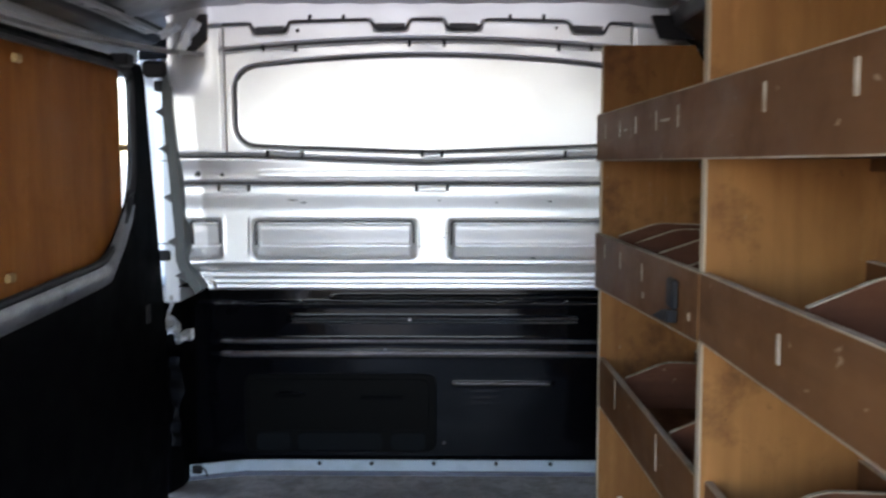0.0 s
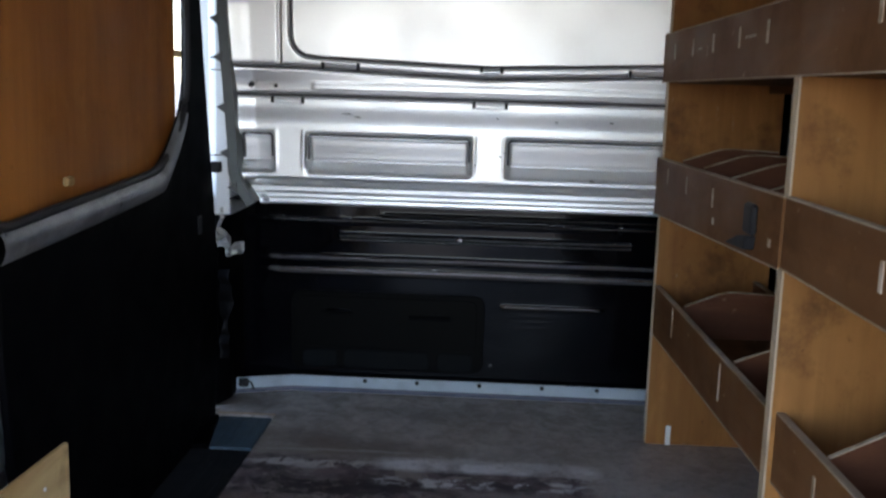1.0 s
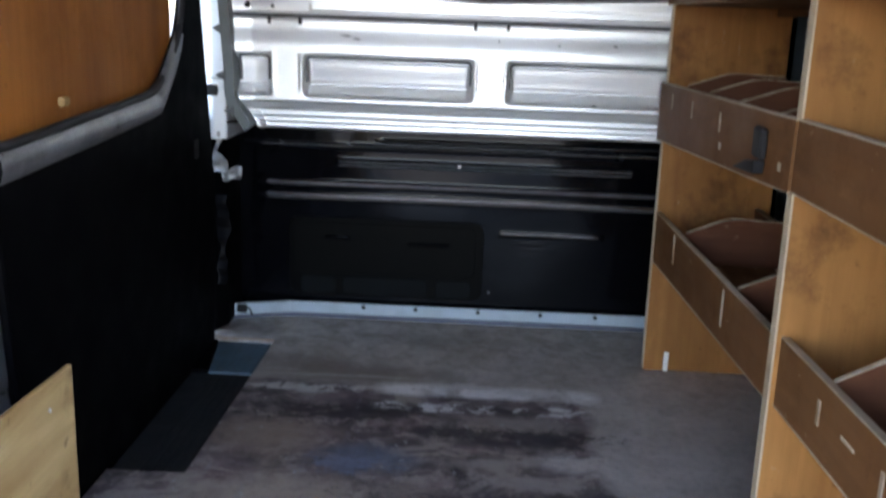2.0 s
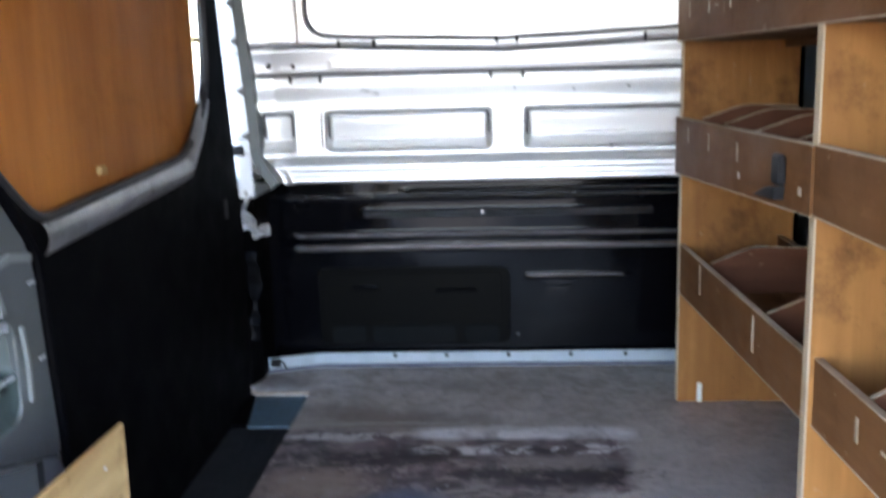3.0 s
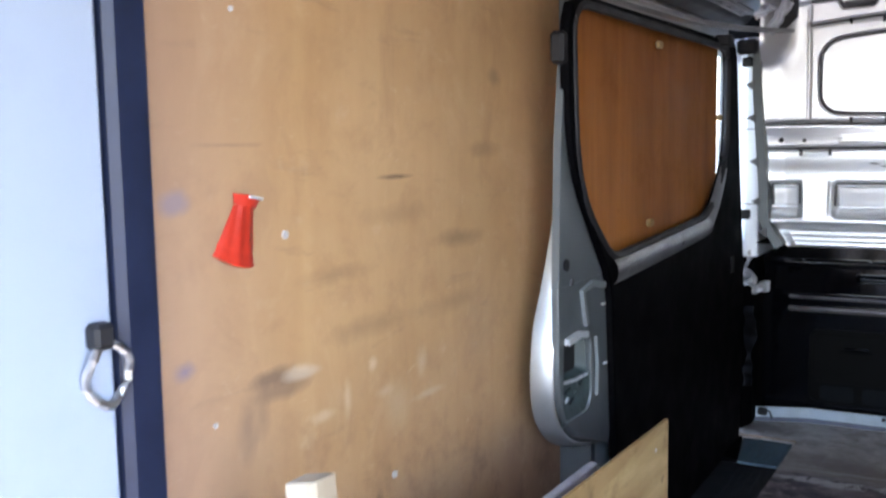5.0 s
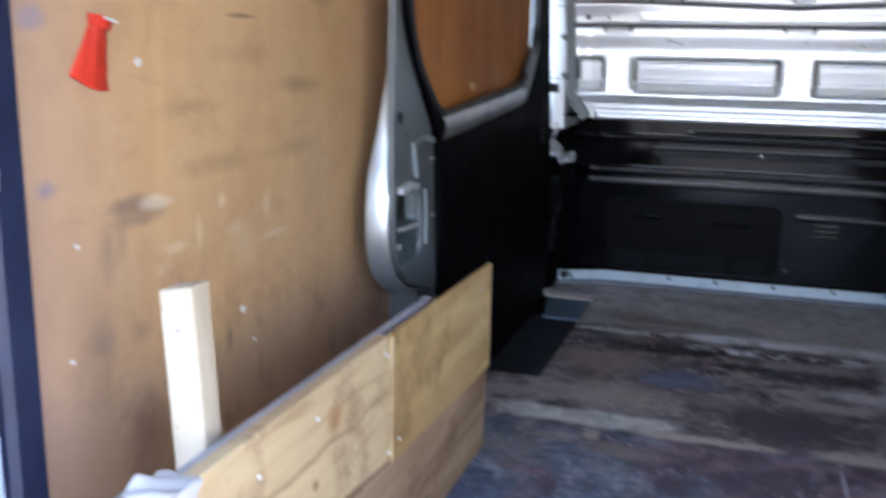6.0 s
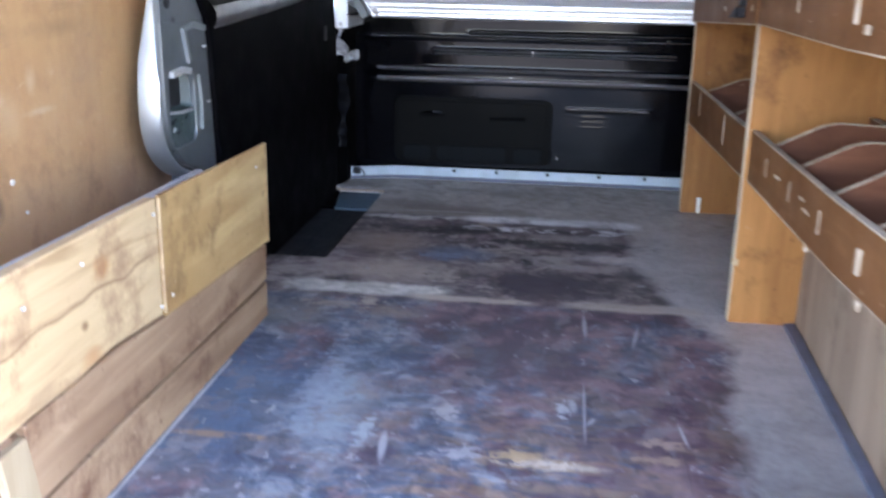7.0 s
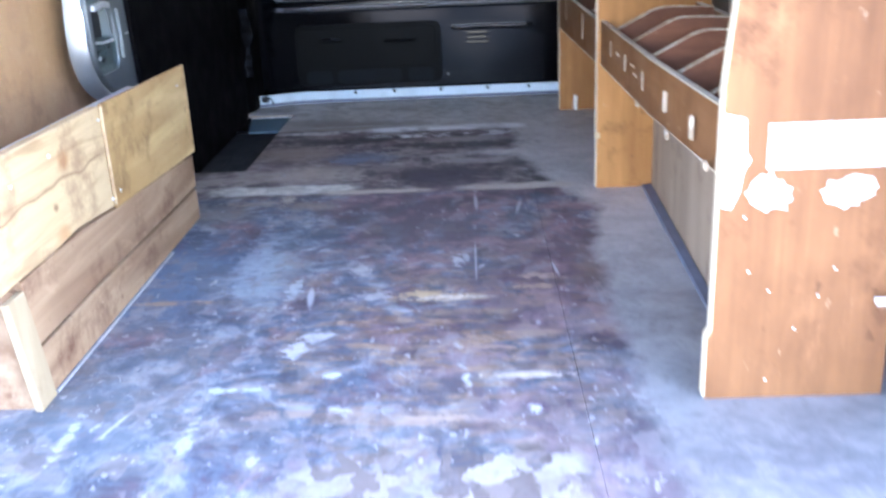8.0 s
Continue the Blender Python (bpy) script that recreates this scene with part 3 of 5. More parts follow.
def lining_material():
    """Tan plywood with rubbed dirt, smears and blue marks, in metres along and up the sheet."""
    m, nt, b = nodes_of("lining_ply")
    tc = nt.nodes.new("ShaderNodeTexCoord")
    sep = nt.nodes.new("ShaderNodeSeparateXYZ")
    nt.links.new(tc.outputs["Object"], sep.inputs[0])
    y, z = sep.outputs[1], sep.outputs[2]
    v = coords(nt, (1, 1, 1), False)
    grain = noise_of(nt, coords(nt, (8, 8, 0.8), False), 2.2, 5, 0.6, 0.4)
    cloud = noise_of(nt, v, 2.6, 5, 0.6, 0.3)
    n_mid = noise_of(nt, v, 9, 5, 0.65, 0.3)
    n_h = noise_of(nt, coords(nt, (3, 3, 13), False), 2.0, 5, 0.65, 0.5)
    wob = math_of(nt, "MULTIPLY", math_of(nt, "SUBTRACT", n_mid, 0.5), 2.0)
    col = mix(nt, 0.5, ramp(nt, grain, [(0.3, (0.51, 0.295, 0.13)), (0.7, (0.61, 0.385, 0.188))]), ramp(nt, cloud, [(0.32, (0.45, 0.255, 0.115)), (0.68, (0.69, 0.44, 0.225))]))
    col = mix(nt, ramp(nt, n_h, [(0.6, grey(0)), (0.75, grey(0.35))]), col, (0.25, 0.16, 0.085))
    mott = noise_of(nt, coords(nt, (1, 1, 0.8), False), 6.5, 6, 0.7, 0.6)
    col = mix(nt, ramp(nt, mott, [(0.52, grey(0)), (0.7, grey(0.4))]), col, (0.34, 0.18, 0.085))
    col = mix(nt, ramp(nt, mott, [(0.3, grey(0.35)), (0.44, grey(0))]), col, (0.68, 0.47, 0.27))
    rub = noise_of(nt, coords(nt, (2, 7, 11), False), 2.6, 6, 0.72, 1.2)
    col = mix(nt, ramp(nt, rub, [(0.63, grey(0)), (0.74, grey(0.5))]), col, (0.72, 0.54, 0.36))
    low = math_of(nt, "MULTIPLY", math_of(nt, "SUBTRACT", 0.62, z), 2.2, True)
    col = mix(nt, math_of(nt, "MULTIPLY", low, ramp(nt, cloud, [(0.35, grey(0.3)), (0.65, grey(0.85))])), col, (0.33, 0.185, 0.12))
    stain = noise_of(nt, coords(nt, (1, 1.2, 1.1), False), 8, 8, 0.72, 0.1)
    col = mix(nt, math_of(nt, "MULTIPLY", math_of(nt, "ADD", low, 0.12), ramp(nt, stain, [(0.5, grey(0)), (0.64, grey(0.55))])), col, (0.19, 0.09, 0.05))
    pale = noise_of(nt, coords(nt, (1, 1, 1.3), False), 13, 7, 0.72, 0.0)
    col = mix(nt, ramp(nt, pale, [(0.6, grey(0)), (0.7, grey(0.25))]), col, (0.68, 0.5, 0.34))
    for cy, cz, ry, rz, amount, c in ((-0.385, 0.545, 0.022, 0.05, 0.5, (0.2, 0.12, 0.08)), (-0.345, 0.592, 0.045, 0.014, 0.75, (0.13, 0.085, 0.06)), (-0.29, 0.588, 0.035, 0.01, 0.6, (0.7, 0.58, 0.44)), (-0.4, 0.44, 0.03, 0.03, 0.45, (0.16, 0.11, 0.1)), (-0.33, 0.43, 0.03, 0.02, 0.4, (0.17, 0.11, 0.09)),
                                      (-0.13, 0.565, 0.014, 0.014, 0.7, (0.72, 0.56, 0.38)), (-0.19, 0.53, 0.012, 0.035, 0.6, (0.7, 0.53, 0.34)), (-0.24, 0.52, 0.03, 0.01, 0.5, (0.7, 0.54, 0.36)), (-0.12, 0.62, 0.14, 0.02, 0.4, (0.24, 0.15, 0.075)), (-0.2, 0.7, 0.1, 0.015, 0.35, (0.26, 0.16, 0.08)), (-0.05, 0.77, 0.12, 0.02, 0.35, (0.28, 0.18, 0.09)),
                                      (-0.33, 0.575, 0.06, 0.016, 0.6, (0.17, 0.11, 0.075)), (-0.36, 0.55, 0.018, 0.04, 0.4, (0.2, 0.13, 0.085)), (0.0, 0.54, 0.02, 0.03, 0.5, (0.66, 0.5, 0.34)), (-0.1, 0.52, 0.03, 0.012, 0.5, (0.66, 0.5, 0.34)), (-0.28, 0.585, 0.04, 0.007, 0.45, (0.6, 0.48, 0.36)), (-0.07, 0.5, 0.05, 0.05, 0.35, (0.62, 0.47, 0.3)),
                                      (-0.06, 0.823, 0.05, 0.004, 0.8, (0.16, 0.1, 0.05)), (0.12, 0.72, 0.09, 0.018, 0.7, (0.27, 0.17, 0.08)), (0.2, 0.86, 0.07, 0.016, 0.5, (0.3, 0.19, 0.09)),
                                      (0.1, 0.62, 0.12, 0.02, 0.5, (0.3, 0.19, 0.09)), (-0.40, 0.87, 0.06, 0.004, 0.6, (0.28, 0.17, 0.09)), (-0.485, 0.81, 0.022, 0.014, 0.7, (0.22, 0.23, 0.36)),
                                      (-0.48, 0.63, 0.022, 0.014, 0.85, (0.14, 0.16, 0.32)), (-0.33, 0.3, 0.06, 0.07, 0.6, (0.16, 0.08, 0.045)), (0.25, 0.98, 0.03, 0.02, 0.6, (0.28, 0.2, 0.1)),
                                      (-0.12, 0.36, 0.015, 0.03, 0.6, (0.13, 0.08, 0.05)), (0.02, 0.49, 0.06, 0.008, 0.6, (0.6, 0.46, 0.3))):
        col = mix(nt, patch(nt, y, z, cy, cz, ry, rz, wob, amount, 0.8), col, c)
    # rear end darkened in the colour to offset the strong light there
    col = mix(nt, math_of(nt, "MULTIPLY", math_of(nt, "SUBTRACT", -0.28, y), 4, True), col, mix(nt, 0.6, col, (0.3, 0.2, 0.175)))
    nt.links.new(col, b.inputs["Base Color"])
    nt.links.new(ramp(nt, cloud, [(0.3, grey(0.42)), (0.7, grey(0.62))]), b.inputs["Roughness"])
    bump(nt, b, grain, 0.1, 0.001)
    return m


LINING = lining_material()
FLOOR = floor_material()


# ---- mesh helpers ----
def bm_box(x0, x1, y0, y1, z0, z1, bevel=0.0, bm=None):
    bm = bm or bmesh.new()
    vs = [bm.verts.new((x, y, z)) for x in (x0, x1) for y in (y0, y1) for z in (z0, z1)]
    fs = [bm.faces.new([vs[i] for i in q]) for q in ((0, 1, 3, 2), (4, 6, 7, 5), (0, 4, 5, 1), (2, 3, 7, 6), (0, 2, 6, 4), (1, 5, 7, 3))]
    if bevel:
        es = list({e for f in fs for e in f.edges})
        bmesh.ops.bevel(bm, geom=es, offset=bevel, segments=1, affect="EDGES", profile=0.5)
    return bm


def bm_prism(points, axis, a, b, bevel=0.0):
    """A polygon in the plane across an axis, drawn out from a to b along it."""
    bm = bmesh.new()
    put = {"x": lambda p, q, r: (r, p, q), "y": lambda p, q, r: (p, r, q), "z": lambda p, q, r: (p, q, r)}[axis]
    lo = [bm.verts.new(put(p, q, a)) for p, q in points]
    hi = [bm.verts.new(put(p, q, b)) for p, q in points]
    n = len(points)
    bm.faces.new(lo[::-1])
    bm.faces.new(hi)
    for i in range(n):
        bm.faces.new((lo[i], lo[(i + 1) % n], hi[(i + 1) % n], hi[i]))
    bmesh.ops.recalc_face_normals(bm, faces=bm.faces)
    if bevel:
        bmesh.ops.bevel(bm, geom=list(bm.edges), offset=bevel, segments=1, affect="EDGES", profile=0.5, clamp_overlap=True)
    return bm


def bm_tube(path, r, sides=8, closed=False, bm=None):
    bm = bm or bmesh.new()
    pts = [Vector(p) for p in path]
    n, rings = len(pts), []
    for i, p in enumerate(pts):
        a = pts[(i - 1) % n] if closed or i else p
        b = pts[(i + 1) % n] if closed or i < n - 1 else p
        d = (b - a).normalized()
        up = Vector((0, 0, 1)) if abs(d.z) < 0.9 else Vector((1, 0, 0))
        u = d.cross(up).normalized()
        w = u.cross(d)
        rings.append([bm.verts.new(p + r * (math.cos(2 * math.pi * k / sides) * u + math.sin(2 * math.pi * k / sides) * w)) for k in range(sides)])
    for i in range(n if closed else n - 1):
        s, t = rings[i], rings[(i + 1) % n]
        for k in range(sides):
            bm.faces.new((s[k], s[(k + 1) % sides], t[(k + 1) % sides], t[k]))
    if not closed:
        bm.faces.new(rings[0][::-1])
        bm.faces.new(rings[-1])
    bmesh.ops.recalc_face_normals(bm, faces=bm.faces)
    return bm


def bm_bar(path, w, h, up=(0, 0, 1)):
    """A bar of rectangular section along a path."""
    bm = bmesh.new()
    pts, rings = [Vector(p) for p in path], []
    for i, p in enumerate(pts):
        d = (pts[min(i + 1, len(pts) - 1)] - pts[max(i - 1, 0)]).normalized()
        u = d.cross(Vector(up)).normalized()
        v = u.cross(d)
        rings.append([bm.verts.new(p + a * w / 2 * u + b * h / 2 * v) for a, b in ((-1, -1), (1, -1), (1, 1), (-1, 1))])
    for s, t in zip(rings, rings[1:]):
        for k in range(4):
            bm.faces.new((s[k], s[(k + 1) % 4], t[(k + 1) % 4], t[k]))
    bm.faces.new(rings[0][::-1])
    bm.faces.new(rings[-1])
    bmesh.ops.recalc_face_normals(bm, faces=bm.faces)
    return bm


def round_poly(corners, segs=6):
    """A polygon with rounded corners from (p, q, radius)."""
    out, n = [], len(corners)
    for i, (p, q, r) in enumerate(corners):
        c = Vector((p, q))
        a = (Vector(corners[i - 1][:2]) - c).normalized()
        b = (Vector(corners[(i + 1) % n][:2]) - c).normalized()
        if r <= 0:
            out.append((p, q))
            continue
        s, e = c + a * r, c + b * r
        for k in range(segs + 1):
            t = k / segs
            v = (1 - t) ** 2 * s + 2 * t * (1 - t) * c + t * t * e
            out.append((v.x, v.y))
    return out


def bm_relief(u0, u1, v0, v1, step, place):
    """A sheet over (u, v) whose points place(u, v) gives."""
    nu, nv = int(round((u1 - u0) / step)), int(round((v1 - v0) / step))
    bm = bmesh.new()
    rows = [[bm.verts.new(place(u0 + (u1 - u0) * i / nu, v0 + (v1 - v0) * j / nv)) for i in range(nu + 1)] for j in range(nv + 1)]
    for j in range(nv):
        for i in range(nu):
            f = bm.faces.new((rows[j][i], rows[j][i + 1], rows[j + 1][i + 1], rows[j + 1][i]))
            f.smooth = True
    return bm


def bm_disc(centre, r, thick, axis="y", sides=16):
    c = centre
    ring = [(r * math.cos(2 * math.pi * k / sides), r * math.sin(2 * math.pi * k / sides)) for k in range(sides)]
    if axis == "y":
        return bm_prism([(c[0] + p, c[2] + q) for p, q in ring], "y", c[1] - thick / 2, c[1] + thick / 2)
    if axis == "x":
        return bm_prism([(c[1] + p, c[2] + q) for p, q in ring], "x", c[0] - thick / 2, c[0] + thick / 2)
    return bm_prism([(c[0] + p, c[1] + q) for p, q in ring], "z", c[2] - thick / 2, c[2] + thick / 2)


def thing(name, at, label, category, group="", kind=""):
    ob = new(name)
    ob.location = at
    ob.empty_display_size = 0.05
    return tagged(ob, label, category, group, kind)


def part(name, bm, material, parent, label=""):
    """Links a bmesh, given in the place's own metres, as one mesh under a thing or a part."""
    me = bpy.data.meshes.new(name)
    base = Vector((0, 0, 0))
    p = parent
    while p:
        base += p.location
        p = p.parent
    bm.transform(Matrix.Translation(-base))
    bm.to_mesh(me)
    bm.free()
    me.materials.append(material)
    ob = new(name, me)
    ob.parent = parent
    return tagged(ob, label)


def solo(name, bm, material, label, category="", group="", kind=""):
    me = bpy.data.meshes.new(name)
    c = sum((v.co for v in bm.verts), Vector()) / len(bm.verts)
    c.z = min(v.co.z for v in bm.verts)
    bm.transform(Matrix.Translation(-c))
    bm.to_mesh(me)
    bm.free()
    me.materials.append(material)
    ob = new(name, me)
    ob.location = c
    return tagged(ob, label, category, group, kind)


def smooth(e0, e1, x):
    t = min(1.0, max(0.0, (x - e0) / (e1 - e0)))
    return t * t * (3 - 2 * t)


def hump(x, c, w):
    """1 at c, 0 from w on."""
    return 1 - smooth(0, w, abs(x - c))


# ---- outside ----
def ground_material():
    m, nt, b = nodes_of("asphalt")
    v = coords(nt, (1, 1, 1), False)
    n = noise_of(nt, v, 60, 4, 0.7)
    n2 = noise_of(nt, v, 0.7, 5)
    col = mix(nt, 0.4, ramp(nt, n, [(0.3, grey(0.04)), (0.7, grey(0.13))]), ramp(nt, n2, [(0.3, grey(0.05)), (0.7, grey(0.12))]))
    nt.links.new(col, b.inputs["Base Color"])
    b.inputs["Roughness"].default_value = 0.9
    bump(nt, b, n, 0.4, 0.004)
    return m


bm = bmesh.new()
bmesh.ops.create_grid(bm, x_segments=8, y_segments=8, size=1500)
ground = solo("ground", bm, ground_material(), "grey asphalt yard outside the open van", "", "", "structure")
ground.location.z = -0.56

# ---- van shell ----
WL, WR, ROOF, REAR, FRONT = -0.86, 0.86, 1.30, 0.10, 2.93
left = thing("wall_left", (WL, 1.5, -0.1), "silver steel van side behind the plywood lining", "", "", "structure")
part("side_panel", bm_box(WL - 0.03, WL, REAR, 1.50, -0.1, ROOF), SILVER_SHADED, left)
part("door_return", bm_box(WL, -0.735, 1.48, 1.50, 0.0, 1.2), SILVER_SHADED, left)
glass_m, nt, b = nodes_of("window_glass")
b.inputs["Transmission Weight"].default_value, b.inputs["Roughness"].default_value, b.inputs["IOR"].default_value = 1.0, 0.02, 1.45
b.inputs["Base Color"].default_value = (0.9, 0.95, 0.95, 1)
right = thing("wall_right", (WR, 1.5, -0.1), "dark silver steel van side behind the racking", "", "", "structure")
part("side_panel", bm_box(WR, WR + 0.03, REAR, FRONT, -0.1, ROOF), SILVER_SHADED, right)
shell_front = solo("wall_front", bm_box(WL, WR, FRONT, FRONT + 0.03, -0.1, ROOF), BLACK_TRIM, "dark closed front of the load space", "", "", "structure")


def roof_place(x, y):
    z = 1.285 - 0.02 * smooth(0.35, 0.62, abs(x)) * (abs(x) - 0.35) / 0.27 - 0.03 * smooth(0.55, 0.68, -x)
    for c in (0.45, 0.95, 1.45, 1.95, 2.3):
        z -= 0.012 * hump(y, c, 0.05)
    z += 0.0014 * math.sin(x * 55) * (0.4 + 0.6 * smooth(0.2, 0.5, abs(math.sin(y * 3))))
    return x, y, z


solo("ceiling", bm_relief(-0.68, 0.63, REAR, 2.6, 0.02, roof_place), ROOF_GREY, "ribbed grey steel van roof lining", "", "", "structure")
solo("roof", bm_box(WL - 0.03, WR + 0.03, REAR - 0.02, FRONT + 0.03, ROOF + 0.02, ROOF + 0.05), SILVER_SHADED, "silver van roof skin", "", "", "structure")

# Unseen slab, added to keep overhead skylight off the rear of the load space
blocker = thing("sky_blocker", (0, 0.05, 1.36), "unseen panel added above the open rear to block the sky", "", "", "structure")
part("gate_panel", bm_prism([(0.06, 1.34), (-0.95, 1.60), (-0.95, 1.65), (0.06, 1.39)], "x", -0.80, 0.80, 0.01), SILVER_SHADED, blocker)

# ---- floor ----
floor = thing("floor", (0, 1.4, -0.03), "worn and stained plywood van floor sheets", "", "", "structure")
well = [(WL, 1.535), (WR, 1.535), (WR, 2.83), (WL, 2.83), (WL, 2.60), (-0.685, 2.60), (-0.685, 2.556), (-0.530, 2.550), (-0.535, 1.80), (-0.685, 1.80), (-0.685, 1.60), (WL, 1.60)]
part("subfloor", bm_box(WL, WR, REAR, FRONT, -0.10, -0.075), CANT, floor)
part("floor_frame", bm_prism(well, "z", -0.075, -0.0185), CANT, floor)
part("floor_frame", bm_box(WL, WR, REAR, 1.5345, -0.075, -0.0185), CANT, floor)
part("floor_sheet", bm_prism(well, "z", -0.018, 0.0), FLOOR, floor)
for x0, x1, y0, y1 in ((WL, 0.2746, REAR, 1.5337), (0.2752, WR, REAR, 1.5337)):
    part("floor_sheet", bm_box(x0, x1, y0, y1, -0.018, 0.0, 0.0004), FLOOR, floor)
part("edge_strip", bm_box(-0.684, -0.528, 2.557, 2.561, 0.0, 0.004, 0.001), GREY_BOARD, floor, "worn pale strip along the step edge")

# ---- bulkhead ----
bulk = thing("bulkhead", (0, 2.46, 0.0), "pressed silver steel bulkhead above a glossy black lower half", "", "", "structure")
UB, LB, UK = 2.52, 2.815, 1.028


def win_d(x, z):
    """How far inside the bulkhead's window outline, in metres."""
    a = abs(x)
    top = 1.156 - 0.028 * (a / 0.434) ** 2
    bot = 0.917 + 0.014 * min(1, a / 0.42)
    dx, dz = 0.469 - a, min(top - z, z - bot)
    r = 0.055
    if dx < r and dz < r:
        return r - math.hypot(r - dx, r - dz)
    return min(dx, dz)


def flange_z(x):
    z = 1.236 - 0.012 * (x / 0.45) ** 2
    for c in (-0.377, -0.087, 0.089, 0.387):
        z -= 0.024 * (smooth(c - 0.05, c - 0.035, x) - smooth(c + 0.035, c + 0.05, x))
    return z


def left_edge(z):
    """Where the bulkhead's upper panel ends beside the door pillar."""
    return -0.622 - 0.075 * max(0.0, z - 0.72) * (1 - 0.5 * smooth(1.0, 1.2, z)) + 0.05 * (1 - smooth(0.555, 0.68, z)) ** 1.6


def upper_place(x, z):
    a, d = abs(x), 0.0
    w = win_d(x, z)
    d -= 0.012 * smooth(-0.004, 0.008, w)
    d -= 0.010 * smooth(-0.005, 0.005, z - flange_z(x))
    line2 = 1.19 - 0.027 * (a / 0.48) ** 2
    d -= 0.008 * hump(z, line2, 0.008) * (a < 0.5)
    d -= 0.006 * hump(a, 0.493, 0.005) * smooth(0.9, 0.93, z) * (1 - smooth(1.2, 1.22, z))
    v = 0.894 + 0.016 * min(1, a / 0.45)
    d -= 0.006 * hump(z, v, 0.008)
    for g in (0.872, 0.862):
        d += 0.004 * hump(z, g, 0.004) * smooth(-0.42, -0.41, x)
    d -= 0.006 * hump(z, 0.844, 0.008)
    d += 0.012 * (1 - smooth(0.77, 0.826, z))
    for x0, x1 in ((-0.75, -0.512), (-0.425, -0.033), (0.058, 0.45), (0.53, 0.75)):
        side = smooth(x0 - 0.010, x0 + 0.010, x) * (1 - smooth(x1 - 0.010, x1 + 0.010, x)) * (1 - smooth(0.740, 0.759, z))
        slope = smooth(0.652, 0.690, z)
        d -= side * (0.033 * slope - 0.006 * smooth(0.690, 0.74, z) + 0.004 * hump(z, 0.687, 0.006))
        d += 0.004 * hump(x, x0 - 0.008, 0.007) * smooth(0.66, 0.69, z) * (1 - smooth(0.75, 0.765, z)) + 0.004 * hump(x, x1 + 0.008, 0.007) * smooth(0.66, 0.69, z) * (1 - smooth(0.75, 0.765, z))
    d -= 0.03 * (1 - smooth(0.622, 0.648, z)) + 0.12 * max(0.0, 0.63 - z)
    for g in (0.612, 0.597, 0.584):
        d += 0.005 * hump(z, g, 0.005)
    d -= 0.05 * smooth(0.56, 0.64, x) ** 2
    d += 0.012 * smooth(0.56, 0.62, -x)
    d += 0.04 * smooth(0.51, 0.61, -x) * smooth(1.05, 1.13, z)
    d += (0.06 * (z - 0.87) + 0.05 * x * x) * smooth(0.85, 0.93, z) + 0.12 * max(0.0, z - 1.215)
    d += 0.0012 * math.sin(x * 13 + z * 7)
    zz = 0.87 + (z - 0.87) * UK
    shift = left_edge(zz) + 0.015 + 0.63
    return 0.03 + (x - 0.03) * UK + shift * smooth(0.5, 0.612, -x), UB - d, zz


part("upper_panel", bm_relief(-0.612, 0.66, 0.578, 1.275, 0.004, upper_place), SILVER, bulk)


def seam_line(fn, x0, x1, n=60):
    return [(x0 + (x1 - x0) * i / n, 0, fn(x0 + (x1 - x0) * i / n)) for i in range(n + 1)]


def on_panel(path, lift=0.0):
    return [Vector(upper_place(x, z)) - Vector((0, lift, 0)) for x, _, z in path]


ring = []
for k in range(120):
    t = 2 * math.pi * k / 120
    dx, dz = math.cos(t), math.sin(t)
    lo, hi = 0.0, 0.7
    for _ in range(24):
        mid = (lo + hi) / 2
        if win_d(dx * mid, 1.035 + dz * mid * 0.5) > 0.004:
            lo = mid
        else:
            hi = mid
    ring.append(Vector(upper_place(dx * lo, 1.035 + dz * lo * 0.5)) - Vector((0, 0.001, 0)))
# Dark bead that paints in the shade of the window groove
part("window_seal", bm_tube(ring, 0.005, 6, True), DARK_GREY, bulk, "dark grey bead for the shaded groove round the blanked window")
# Seams: dark tubes laid in the grooves to imitate their shade
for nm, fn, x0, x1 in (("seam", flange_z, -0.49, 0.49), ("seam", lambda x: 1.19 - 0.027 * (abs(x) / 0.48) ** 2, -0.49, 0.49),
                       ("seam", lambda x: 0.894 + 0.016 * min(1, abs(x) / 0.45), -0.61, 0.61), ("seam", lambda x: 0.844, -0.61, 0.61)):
    part(nm, bm_tube(on_panel(seam_line(fn, x0, x1), -0.001), 0.0056, 6), DARK_GREY, bulk)
# Dark tubes imitate the shade along the recess edges
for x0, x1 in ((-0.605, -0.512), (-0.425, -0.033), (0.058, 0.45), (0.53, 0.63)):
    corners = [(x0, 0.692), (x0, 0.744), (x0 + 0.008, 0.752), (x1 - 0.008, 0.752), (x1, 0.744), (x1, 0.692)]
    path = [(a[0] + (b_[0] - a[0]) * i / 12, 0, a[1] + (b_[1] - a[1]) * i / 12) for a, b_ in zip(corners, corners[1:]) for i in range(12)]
    part("crease", bm_tube(on_panel(path, 0.0), 0.0045, 6), DARK_GREY, bulk)
slots = [(x, 0.916) for x in (-0.389, -0.305, -0.012, 0.036, 0.337)] + [(x, 0.832) for x in (-0.513, -0.439, -0.027, 0.05)]
slots += [(x, 1.168) for x in (-0.394, -0.316, 0.316, 0.394)] + [(x, 1.18) for x in (-0.042, 0.042)] + [(x, 1.24) for x in (-0.281, -0.2, 0.2, 0.28)]
for x, z in slots:
    x, y, z = upper_place(x, z)
    part("slot", bm_box(x - 0.004, x + 0.004, y - 0.004, y + 0.01, z - 0.008, z + 0.008), RUBBER, bulk)
